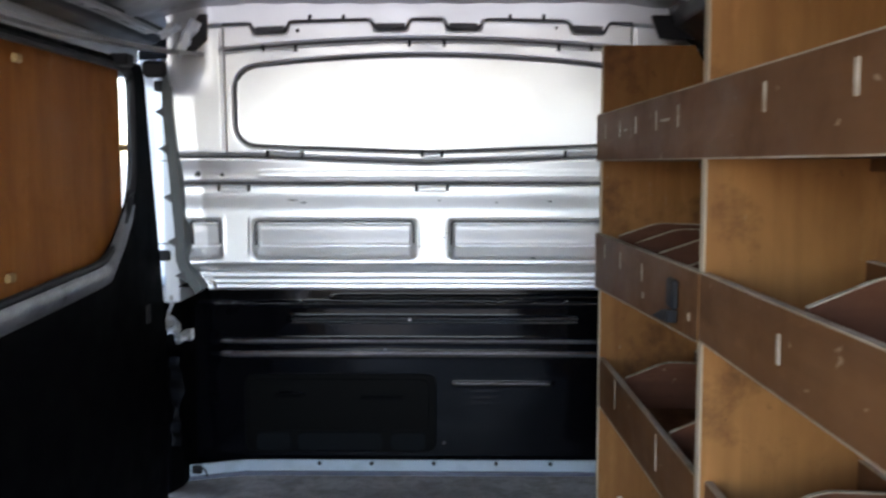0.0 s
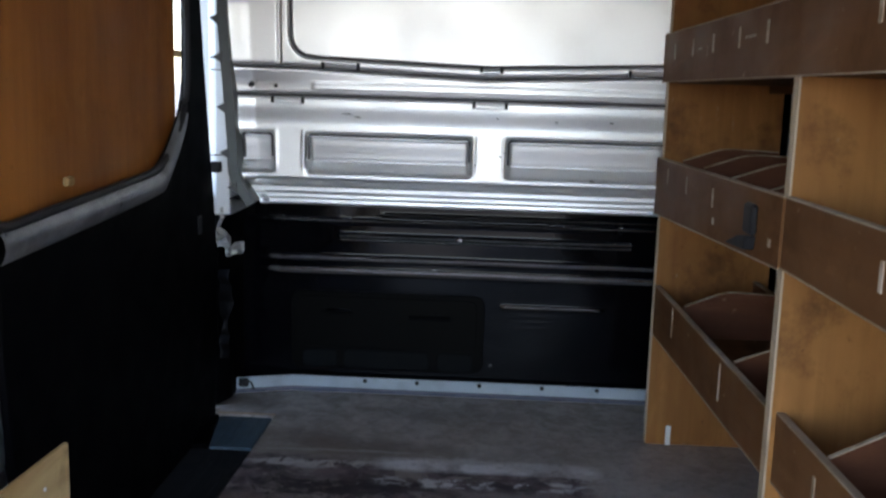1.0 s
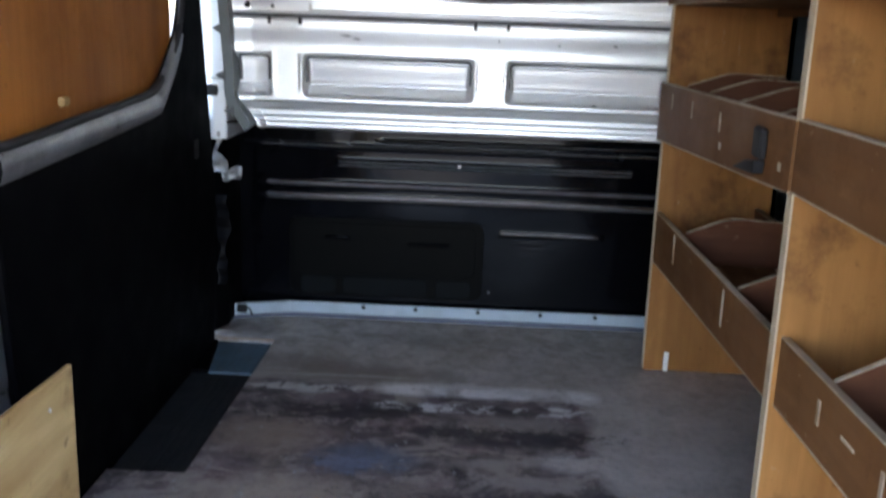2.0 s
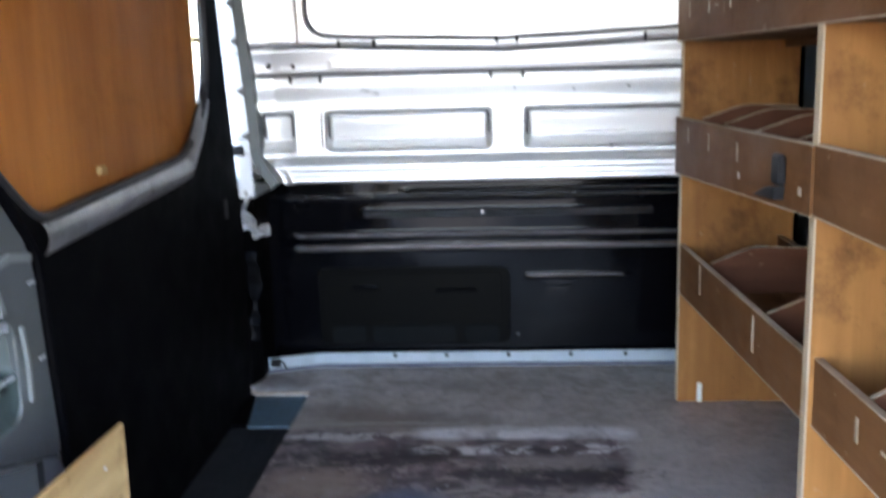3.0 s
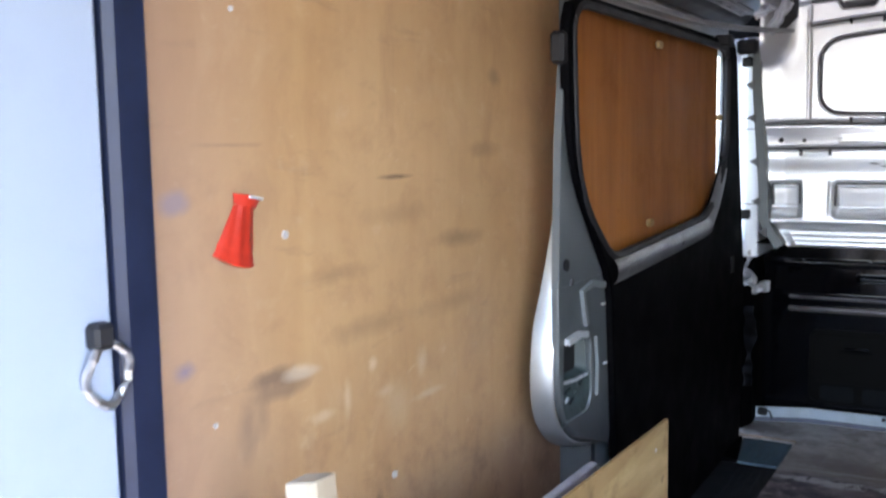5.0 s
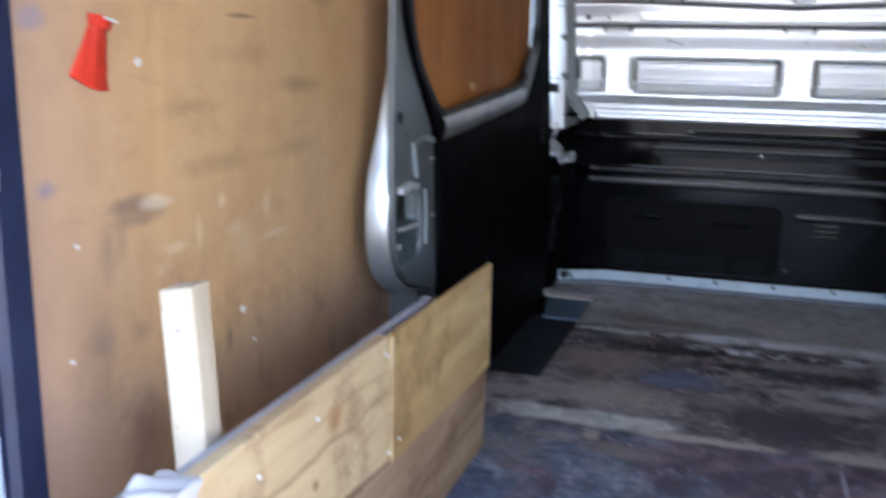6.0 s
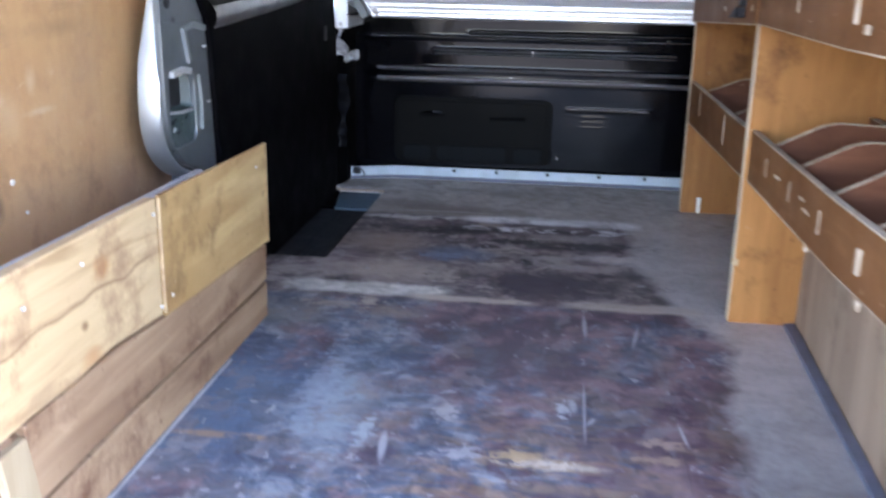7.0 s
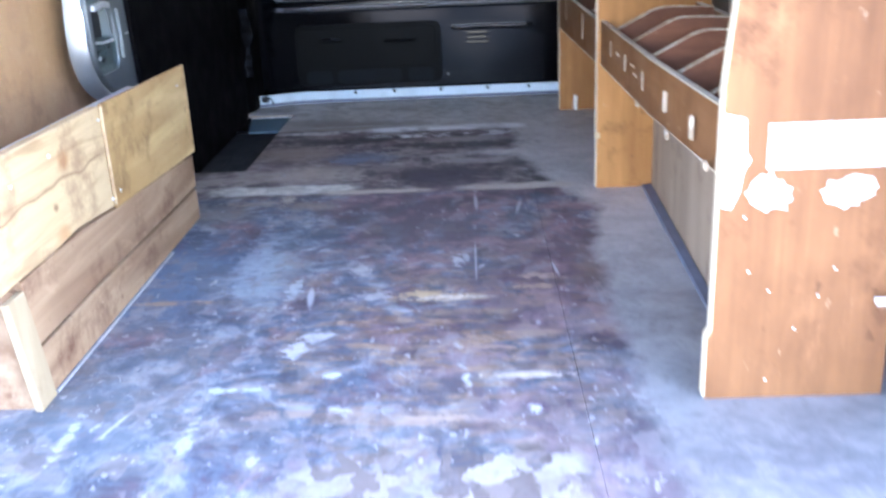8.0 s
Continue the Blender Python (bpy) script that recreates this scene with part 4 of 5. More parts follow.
# Dark sheets laid over the flange dips in place of open holes
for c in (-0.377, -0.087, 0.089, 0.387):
    part("cut_out", bm_relief(c - 0.034, c + 0.034, 0.001, 0.017, 0.004, lambda x, w: upper_place(x, flange_z(x) + w)[:1] + (upper_place(x, flange_z(x) + w)[1] - 0.003,) + upper_place(x, flange_z(x) + w)[2:]), DARK_GREY, bulk, "dark grey sheet for a cut-out in the top flange")
LOW_SEAM = lambda x: 0.894 + 0.016 * min(1, abs(x) / 0.45)
TOP_SEAM = lambda x: 1.19 - 0.027 * (abs(x) / 0.48) ** 2
for x0, x1, fn, up in ((-0.385, -0.309, LOW_SEAM, 0.017), (-0.008, 0.032, LOW_SEAM, 0.017), (0.341, 0.41, LOW_SEAM, 0.017), (-0.509, -0.443, lambda x: 0.844, -0.015),
                       (-0.023, 0.046, lambda x: 0.844, -0.015), (-0.39, -0.32, TOP_SEAM, -0.016), (-0.038, 0.038, TOP_SEAM, -0.016), (0.32, 0.39, TOP_SEAM, -0.016)):
    part("bridge", bm_relief(x0, x1, -0.008, 0.008, 0.003, lambda x, w: (0.03 + (x - 0.03) * UK, upper_place(x, fn(x) + up + w)[1] - 0.0012 - 0.002 * hump(w, 0, 0.008), 0.87 + (fn(x) + up + w - 0.87) * UK)), SILVER, bulk, "pressed bridge beside the seam")
# Strip darker than the panel paints in the shaded left edge
part("edge_return", bm_bar([(left_edge(z) + 0.006, 2.498, z) for z in np.linspace(0.574, 1.14, 30)], 0.024, 0.06, (0, 1, 0)), SILVER_SHADED, bulk, "grey folded panel edge with its shade in the colour")
for x, z, w in ((-0.33, 0.803, 0.028), (-0.305, 0.796, 0.02), (0.03, 0.802, 0.006), (0.17, 0.797, 0.008), (0.04, 0.712, 0.008), (0.05, 0.722, 0.005), (-0.02, 0.69, 0.006), (0.3, 0.80, 0.012), (0.26, 0.66, 0.014)):
    px, py, pz = upper_place(x, z)
    part("dent", bm_prism([(px - w * 0.6, pz + 0.0015), (px, pz - 0.002), (px + w * 0.6, pz - 0.001), (px + w * 0.1, pz + 0.002)], "y", py - 0.0012, py + 0.004), DARK_GREY, bulk)
# Black plates before the panel imitate the shade in its upper corners
part("cavity", bm_prism([(-0.61, 1.165), (-0.545, 1.25), (-0.528, 1.25), (-0.53, 1.19), (-0.56, 1.162)], "y", 2.43, 2.445, 0.001), RUBBER, bulk, "dark plate imitating a shaded upper corner")
part("cavity", bm_prism([(0.545, 1.25), (0.70, 1.25), (0.70, 1.19), (0.565, 1.195)], "y", 2.46, 2.475, 0.001), RUBBER, bulk, "dark plate imitating a shaded upper corner")
for x, z, r in ((-0.572, 0.867, 0.008), (-0.504, 0.865, 0.005), (-0.31, 1.21, 0.005), (0.31, 1.215, 0.004)):
    x, y, z = upper_place(x, z)
    part("hole", bm_disc((x, y, z), r, 0.004, "y", 12), RUBBER, bulk)


def lower_place(x, z):
    d = 0.0
    span = smooth(-0.64, -0.56, x) * (1 - smooth(0.62, 0.7, x))
    d += span * (0.006 * hump(z, 0.386, 0.011) + 0.008 * hump(z, 0.348, 0.011) + 0.003 * smooth(0.345, 0.36, z) * (1 - smooth(0.375, 0.39, z)))
    d += 0.004 * hump(z, 0.493, 0.011) * (1 if (x * 5.3) % 1 > 0.06 else 0.2)
    d += 0.005 * hump(z, 0.45, 0.012) * smooth(-0.41, -0.39, x) * (1 - smooth(0.41, 0.43, x))
    d += 0.004 * hump(z, 0.512, 0.009) * smooth(-0.3, -0.25, x)
    d += 0.007 * hump(z, 0.26, 0.007) * smooth(0.06, 0.07, x) * (1 - smooth(0.33, 0.36, x))
    for g in (0.235, 0.217, 0.2):
        d += 0.0006 * hump(z, g, 0.006) * smooth(0.11, 0.12, x) * (1 - smooth(0.19, 0.2, x))
    d += 0.0015 * math.sin(x * 11) * math.sin(z * 17)
    return x, LB - d, z


part("lower_panel", bm_relief(-0.8, 0.8, 0.0, 0.56, 0.0045, lower_place), BLACK_GLOSS, bulk)
# Tubes along the ridges, paler than the panel, stand in for highlights
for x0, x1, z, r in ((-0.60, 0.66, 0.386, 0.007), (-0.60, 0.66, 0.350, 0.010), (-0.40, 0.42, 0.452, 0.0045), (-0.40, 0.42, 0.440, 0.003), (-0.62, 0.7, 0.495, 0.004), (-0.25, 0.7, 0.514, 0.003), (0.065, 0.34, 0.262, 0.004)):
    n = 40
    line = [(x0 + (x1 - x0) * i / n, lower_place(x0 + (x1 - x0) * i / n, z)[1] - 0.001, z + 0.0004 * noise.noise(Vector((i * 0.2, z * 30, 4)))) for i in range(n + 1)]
    part("pressed_ridge", bm_tube(line, r, 8), GLINT_METAL, bulk)
HATCH = plain("matt_black_hatch", (0.0009, 0.001, 0.0012), 0.45, 0, 0.2)
PAD = plain("matt_grey_pad", (0.0045, 0.006, 0.0075), 0.5, 0, 0.2)
for mat in (HATCH, PAD):
    mat.node_tree.nodes["Principled BSDF"].inputs["Specular IOR Level"].default_value = 0.07


def rounded(x0, x1, z0, z1, r):
    return round_poly([(x0, z0, r), (x1, z0, r), (x1, z1, r), (x0, z1, r)], 5)


hatch = part("hatch", bm_prism(rounded(-0.54, 0.017, 0.06, 0.29, 0.035), "y", LB - 0.006, LB + 0.004, 0.002), HATCH, bulk, "matt black access hatch")
part("inner_panel", bm_prism(rounded(-0.52, -0.005, 0.125, 0.275, 0.025), "y", LB - 0.009, LB - 0.006, 0.0015), HATCH, hatch)
for x0, x1 in ((-0.505, -0.405), (-0.385, -0.14), (-0.115, -0.015)):
    part("pad", bm_prism(rounded(x0, x1, 0.066, 0.118, 0.018), "y", LB - 0.009, LB - 0.006, 0.0015), PAD, hatch)
for x0, x1, z in ((-0.45, -0.36, 0.222), (-0.20, -0.08, 0.215)):
    part("slot", bm_box(x0, x1, LB - 0.012, LB - 0.009, z, z + 0.012, 0.001), BLACK_TRIM, hatch)
part("handle", bm_bar([(-0.435, LB - 0.012, 0.236), (-0.4, LB - 0.014, 0.239), (-0.37, LB - 0.012, 0.236)], 0.004, 0.005), BLACK_GLOSS, hatch, "glossy finger catch")
part("ledge", bm_box(-0.8, 0.8, UB + 0.06, LB + 0.05, 0.57, 0.576), BLACK_TRIM, bulk)
# Bolt heads share the pale metal, so they read as glints
for x, z in ((-0.131, 0.36), (0.09, 0.355), (0.31, 0.355), (0.038, 0.088), (-0.06, 0.45)):
    y = lower_place(x, z)[1]
    part("bolt", bm_disc((x, y - 0.001, z), 0.005, 0.008, "y", 10), GLINT_METAL, bulk)
strip = part("floor_flange", bm_bar([(-0.74, 2.715, 0.027), (-0.60, 2.765, 0.027), (-0.53, 2.788, 0.027), (-0.4, 2.79, 0.027), (0.8, 2.79, 0.027)], 0.006, 0.032), FLANGE, bulk, "pale blue-grey painted steel flange")
for x in (-0.32, -0.17, 0.009, 0.188, 0.344):
    part("hole", bm_disc((x, 2.786, 0.034), 0.0065, 0.003, "y", 10), RUBBER, bulk)
part("floor_bead", bm_bar([(-0.73, 2.712, 0.0055), (-0.60, 2.758, 0.0055), (-0.53, 2.78, 0.0055), (-0.4, 2.782, 0.0055), (0.8, 2.782, 0.0055)], 0.012, 0.011), KICK, bulk, "dull sealed joint along the floor")
part("hose", bm_tube([(-0.672, 2.725, 0.028), (-0.655, 2.722, 0.04), (-0.637, 2.728, 0.034), (-0.63, 2.733, 0.012)], 0.003, 6), RUBBER, bulk)
for x in (-0.7, -0.66):
    part("clip", bm_box(x - 0.014, x + 0.014, 2.715 + (x + 0.74) * 0.35 - 0.012, 2.715 + (x + 0.74) * 0.35, 0.018, 0.042, 0.003), RUBBER, bulk)

# ---- side pillar between door and bulkhead ----
pillar = thing("door_pillar", (-0.66, 2.5, 0.0), "white painted door pillar with torn trim", "", "", "structure")
part("post", bm_prism([(-0.75, 2.595), (-0.705, 2.595), (-0.69, 2.575), (-0.65, 2.58), (-0.65, 2.9), (-0.75, 2.93)], "z", 0.53, 1.16, 0.004), BODY_WHITE, pillar)
part("lower_post", bm_prism([(-0.75, 2.62), (-0.70, 2.62), (-0.68, 2.68), (-0.68, 2.93), (-0.75, 2.93)], "z", 0.0, 0.53, 0.004), BLACK_TRIM, pillar)
for z in (1.09, 0.655):
    part("buffer", bm_prism(round_poly([(-0.70, z - 0.014, 0.006), (-0.672, z - 0.014, 0.006), (-0.672, z + 0.014, 0.006), (-0.70, z + 0.014, 0.006)], 3), "y", 2.562, 2.58, 0.002), RUBBER, pillar)
for z in (1.02, 0.93, 0.81, 0.70, 0.615):
    part("tooth", bm_prism([(left_edge(z) - 0.024, z), (left_edge(z), z + 0.012), (left_edge(z), z - 0.016)], "y", 2.462, 2.472), DARK_GREY, pillar)
for z in (0.93, 0.9, 0.685):
    part("crease", bm_box(-0.70, -0.65, 2.5735, 2.578, z - 0.0012, z + 0.0012), RUBBER, pillar)


def liner_place(u, w):
    """A torn strip of foil, crumpled, w from its foot up."""
    p = Vector((u * 9, w * 9, 0.7))
    n = noise.noise_vector(p * 1.6) * 0.030 + noise.noise_vector(p * 4.5) * 0.012
    rag = 0.5 + 0.9 * noise.noise(Vector((w * 14, 3.1, 0)))
    x = -0.695 + u * (0.25 + 0.4 * rag) + n.x * 0.5
    return x, 2.60 - 0.25 * u + n.y, 0.435 + w * 0.58 + n.z * 0.5


part("torn_liner", bm_relief(0.0, 0.065, 0.0, 0.215, 0.005, liner_place), FOIL, pillar, "crumpled pale foil liner sticking out")
part("torn_flap", bm_relief(0.0, 0.05, 0.0, 0.032, 0.004, lambda u, w: (-0.66 + u, 2.56 - 0.2 * w + 0.02 * noise.noise(Vector((u * 50, w * 50, 5))), 0.425 + w * 0.7 + 0.25 * u + 0.018 * noise.noise(Vector((u * 40, w * 40, 1))))), FOIL, pillar)
part("lower_trim", bm_relief(0.0, 0.03, 0.0, 0.24, 0.005, lambda u, w: (-0.69 + u + 0.022 * noise.noise(Vector((u * 30, w * 16, 9))), 2.61 - 0.3 * u + 0.02 * noise.noise(Vector((u * 25, w * 30, 12))), 0.14 + w)), BLACK_TRIM, pillar, "dark crumpled lower trim")

# ---- cant rail and sliding rail over the door ----
cant_l = [(WL, 1.195), (-0.80, 1.196), (-0.73, 1.185), (-0.69, 1.195), (-0.67, 1.215), (-0.665, 1.29), (WL, 1.30)]
cant_r = [(-WL, 1.12), (0.72, 1.155), (0.67, 1.18), (0.60, 1.225), (0.585, 1.29), (-WL, 1.30)]
solo("beam_left", bm_prism(cant_l, "y", REAR, 2.56, 0.004), CANT, "dark padded roof side beam above the sliding door", "", "", "structure")
solo("beam_right", bm_prism(cant_r, "y", REAR, 2.56, 0.004), CANT, "dark roof side beam above the racking", "", "", "structure")
guide = thing("door_guide_rail", (-0.68, 1.9, 1.15), "grey steel guide channel above the sliding door", "guide rail")
gp = [(-0.700, 1.30, 1.130), (-0.700, 1.4, 1.134), (-0.700, 1.6, 1.138), (-0.698, 2.0, 1.146), (-0.685, 2.2, 1.155), (-0.65, 2.33, 1.156), (-0.60, 2.41, 1.155), (-0.555, 2.44, 1.153)]
part("channel", bm_bar([(x, y, z + 0.001) for x, y, z in gp], 0.03, 0.006), RAIL_GREY, guide)
part("lip", bm_bar([(x + 0.0165, y, z + 0.002) for x, y, z in gp], 0.004, 0.010), RAIL_GREY, guide)
part("roller_arm", bm_box(-0.685, -0.63, 2.42, 2.45, 1.10, 1.14, 0.008), RUBBER, guide)
part("stop", bm_box(-0.70, -0.66, 2.25, 2.30, 1.11, 1.138, 0.004), RUBBER, guide)
part("rear_lip", bm_bar([(-0.79, 0.45, 1.184), (-0.788, 1.0, 1.184), (-0.75, 1.22, 1.17), (-0.705, 1.31, 1.142)], 0.010, 0.014), KICK, guide)


def crumple(p, q, width, seed):
    """A narrow strip of bent bare sheet from p to q."""
    p, q = Vector(p), Vector(q)
    side = (q - p).cross(Vector((0, 1, 0))).normalized()
    return lambda u, w: tuple(p.lerp(q, u) + side * (w - 0.5) * width + Vector((0, 1, 0)) * 0.014 * noise.noise(Vector((u * 4, w * 2, seed))) + side * 0.006 * noise.noise(Vector((u * 6, 0, seed))))


part("corner_bracket", bm_relief(0, 1, 0, 1, 0.08, crumple((-0.60, 2.415, 1.15), (-0.548, 2.42, 1.232), 0.03, 2)), BODY_WHITE, guide, "crumpled bare metal corner bracket")
part("corner_bracket", bm_relief(0, 1, 0, 1, 0.1, crumple((-0.635, 2.41, 1.195), (-0.585, 2.42, 1.222), 0.02, 5)), BODY_WHITE, guide, "crumpled bare metal corner bracket")
bracket = thing("roof_bracket", (-0.62, 1.7, 1.21), "white sheet strip and grey bracket along the roof edge", "bracket")
part("strip", bm_bar([(-0.69, 1.71, 1.208), (-0.60, 1.68, 1.226), (-0.48, 1.65, 1.256)], 0.012, 0.034), WHITE_TAG, bracket, "white strip across the roof edge")
for x in (-0.672, -0.645):
    part("runner", bm_bar([(x, 1.86, 1.206), (x, 2.15, 1.209), (x, 2.43, 1.207)], 0.008, 0.01), RAIL_GREY, bracket)
for y in (1.88, 1.98, 2.04, 2.2, 2.3, 2.41):
    part("rung", bm_bar([(-0.672, y, 1.206), (-0.645, y, 1.207)], 0.012, 0.008), RAIL_GREY, bracket)

# ---- plywood side lining ----
lin = thing("plywood_lining", (-0.805, 0.95, 0.0), "scuffed tan plywood lining screwed to the van side", "wall panel")
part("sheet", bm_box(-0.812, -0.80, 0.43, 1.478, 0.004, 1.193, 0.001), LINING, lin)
for y, z in ((0.64, 0.762), (0.868, 0.392), (0.51, 0.56), (0.49, 0.43), (0.9, 0.335), (0.56, 1.02)):
    part("screw", bm_disc((-0.7985, y, z), 0.0055 if y in (0.64, 0.868) else 0.003, 0.003, "x", 7), SCREW, lin)
tag = thing("red_tag", (-0.797, 0.56, 0.735), "red plastic cone-shaped tag stapled to the plywood lining", "tag")


def cone_place(u, w):
    """The flattened cone: u across, w from its foot to its neck."""
    half = 0.0325 - 0.016 * w
    mid = 0.5505 + 0.018 * w
    bulge = 0.006 * (1 - u * u) + 0.0006 * math.cos(u * 9 + w * 3) - 0.002 * hump(w, 0.2, 0.05)
    return -0.799 + bulge, mid + u * half, 0.741 + w * 0.062 - 0.009 * u * (1 - w) - 0.006 * (1 - u * u) * (1 - w)


part("cone", bm_relief(-1.0, 1.0, 0.0, 1.0, 0.06, cone_place), RED, tag)
part("collar", bm_relief(-1.0, 1.0, 0.0, 1.0, 0.1, lambda u, w: (-0.7985 + 0.008 * (1 - u * u) + 0.004 * w, 0.5705 + u * (0.018 + 0.005 * w), 0.800 + 0.013 * w - 0.004 * u)), RED, tag)
part("rim", bm_tube([cone_place(k / 8, 0.0) for k in range(-8, 9)], 0.0015, 6), RED, tag)
part("staple", bm_bar([(-0.787, 0.566, 0.812), (-0.787, 0.588, 0.808)], 0.003, 0.003, (1, 0, 0)), SCREW, tag)

# ---- rear pillar on the left ----
rear_l = thing("rear_pillar", (-0.8, 0.3, 0.0), "pale painted rear door pillar with a tie-down ring", "", "", "structure")
part("post", bm_box(WL, -0.79, REAR, 0.375, -0.02, 1.25, 0.01), PILLAR_SKYLIT, rear_l)
part("seal", bm_box(-0.822, -0.785, 0.377, 0.43, 0.0, 1.2, 0.008), NAVY, rear_l, "dark navy rubber seal strip")
ringp = [(-0.78 + 0.004 * math.sin(k), 0.352 + 0.024 * math.cos(2 * math.pi * k / 20), 0.655 + 0.03 * math.sin(2 * math.pi * k / 20)) for k in range(20)]
part("tie_ring", bm_tube(ringp, 0.0045, 8, True), STEEL, rear_l, "steel tie-down ring")
part("ring_mount", bm_box(-0.792, -0.772, 0.335, 0.358, 0.68, 0.705, 0.004), RUBBER, rear_l)
for z in (0.5, 0.42):
    part("hole", bm_disc((-0.789, 0.355, z), 0.006, 0.003, "x", 10), RUBBER, rear_l)

# ---- sliding door ----
door = thing("sliding_door", (-0.72, 1.8, 0.02), "closed sliding van door with black trim and a boarded window", "van door")
DX = -0.69
win = [(1.285, 1.108, 0.07), (2.375, 1.112, 0.05), (2.37, 0.82, 0.08), (2.20, 0.678, 0.09), (1.48, 0.645, 0.05), (1.305, 0.78, 0.12)]
win_o = round_poly(win, 6)
outer = [(1.262, 1.125, 0.08), (2.46, 1.135, 0.03), (2.51, 0.85, 0.1), (2.595, 0.45, 0.1), (2.57, -0.06, 0.02), (1.62, -0.06, 0.05), (1.50, 0.27, 0.05), (1.47, 0.6, 0.03), (1.27, 0.83, 0.1)]
out_o = round_poly(outer, 6)


def bm_frame(inner, outer_pts, x0, x1, middle=(1.83, 0.88), round_off=0.008):
    """A plate with one hole, from its two outlines, x0 to x1 thick."""
    bm = bmesh.new()
    n = 96

    def sample(poly):
        c = Vector(middle)
        res = []
        for k in range(n):
            a = 2 * math.pi * k / n
            d = Vector((math.cos(a), math.sin(a)))
            best = None
            for i in range(len(poly)):
                p, q = Vector(poly[i]), Vector(poly[(i + 1) % len(poly)])
                e = q - p
                den = d.x * e.y - d.y * e.x
                if abs(den) < 1e-9:
                    continue
                w = p - c
                t = (w.x * e.y - w.y * e.x) / den
                s = (w.x * d.y - w.y * d.x) / den
                if t > 0 and -1e-6 <= s <= 1 + 1e-6 and (best is None or t > best):
                    best = t
            res.append(c + d * best)
        return res

    a, b = sample(inner), sample(outer_pts)
    rings = [[bm.verts.new((x, p.x, p.y)) for p in pts] for pts, x in ((a, x0), (a, x1), (b, x1), (b, x0))]
    for s, t in ((0, 1), (1, 2), (2, 3), (3, 0)):
        for k in range(n):
            bm.faces.new((rings[s][k], rings[s][(k + 1) % n], rings[t][(k + 1) % n], rings[t][k]))
    bmesh.ops.recalc_face_normals(bm, faces=bm.faces)
    bmesh.ops.bevel(bm, geom=[e for e in bm.edges if abs(e.verts[0].co.x - x1) < 1e-6 and abs(e.verts[1].co.x - x1) < 1e-6 and len({f.normal.to_tuple(1) for f in e.link_faces}) > 1],
                    offset=round_off, segments=2, affect="EDGES", profile=0.5)
    return bm


trim = part("trim_panel", bm_frame(win_o, out_o, -0.708, DX), BLACK_TRIM, door, "black moulded trim panel")
part("window_seal", bm_tube([(DX - 0.004, y, z) for y, z in round_poly([(p, q, r) for p, q, r in win], 8)], 0.009, 8, True), RUBBER, door)


def sill_place(u, w):
    """The rounded ledge under the window: u along it, w across."""
    a, bb, c = Vector((1.485, 0.622)), Vector((2.18, 0.656)), Vector((2.39, 0.82))
    k = min(u / 0.72, 1.0)
    p = (1 - k) ** 2 * a + 2 * k * (1 - k) * Vector((1.95, 0.641)) + k * k * bb if u < 0.72 else bb.lerp(c, (u - 0.72) / 0.26)
    n = Vector((0, 1)) if u < 0.68 else Vector((-0.3 - 0.35 * smooth(0.68, 0.8, u), 0.8)).normalized()
    t = w / 0.06
    q = p + n * (0.028 * math.cos(math.pi * t) - 0.006)
    return DX - 0.012 + 0.022 * math.sin(math.pi * (0.08 + 0.92 * t)) * (1 - 0.5 * smooth(0.8, 0.98, u)), q.x, q.y


part("window_sill", bm_relief(0.0, 0.98, 0.0, 0.06, 0.01, sill_place), SILL_GREY, door, "grey rounded window ledge, paler than the trim")
board = part("window_board", bm_box(-0.724, -0.7165, 1.32, 2.352, 0.6, 1.115, 0.001), WIN_PLY, door, "brown varnished plywood window board")
for y, z in ((1.815, 1.078), (1.76, 0.692), (2.345, 0.93)):
    part("peg", bm_box(-0.713, -0.702, y - 0.014, y + 0.014, z - 0.008, z + 0.008, 0.003), PINE_GOLD, board, "pale wooden fixing block")
pane = part("window_pane", bm_box(-0.742, -0.738, 1.50, 2.56, 0.6, 1.13), glass_m, door)
pane.visible_shadow = False
part("outer_panel", bm_box(-0.75, -0.744, 1.49, 2.58, -0.09, 0.6, 0.002), BODY_WHITE, door)
part("outer_header", bm_box(-0.75, -0.744, 1.49, 2.58, 1.10, 1.2, 0.002), BODY_WHITE, door)
# the bare metal rear edge with the latch recess
TEAL = plain("teal_shadowed_steel", (0.02, 0.03, 0.031), 0.4, 0.2, 0.4)
TEAL_PALE = metal("teal_steel", (0.05, 0.075, 0.075), 0.0, 0.42, 0.6, (0.04, 0.06, 0.06), 40)
BRIGHT = metal("bright_edge", (0.78, 0.8, 0.81), 0.5, 0.25, 0.3, (0.25, 0.27, 0.27), 25)
SIDE_GREY = metal("rib_grey", (0.34, 0.37, 0.37), 0.4, 0.32, 0.4, (0.16, 0.18, 0.18), 25)
EDGE_LINE = [(1.256, 0.84), (1.262, 0.76), (1.270, 0.69), (1.267, 0.61), (1.247, 0.54), (1.236, 0.47), (1.240, 0.41), (1.268, 0.36), (1.325, 0.318), (1.40, 0.292), (1.47, 0.278)]


def along_line(points, k):
    """The point at k, 0 to 1, of a smooth open curve through points."""
    n = len(points) - 1
    i = min(int(k * n), n - 1)
    t = k * n - i
    p0, p1, p2, p3 = (Vector(points[min(max(i + q, 0), n)]) for q in (-1, 0, 1, 2))
    return 0.5 * (2 * p1 + (p2 - p0) * t + (2 * p0 - 5 * p1 + 4 * p2 - p3) * t * t + (3 * p1 - p0 - 3 * p2 + p3) * t ** 3)


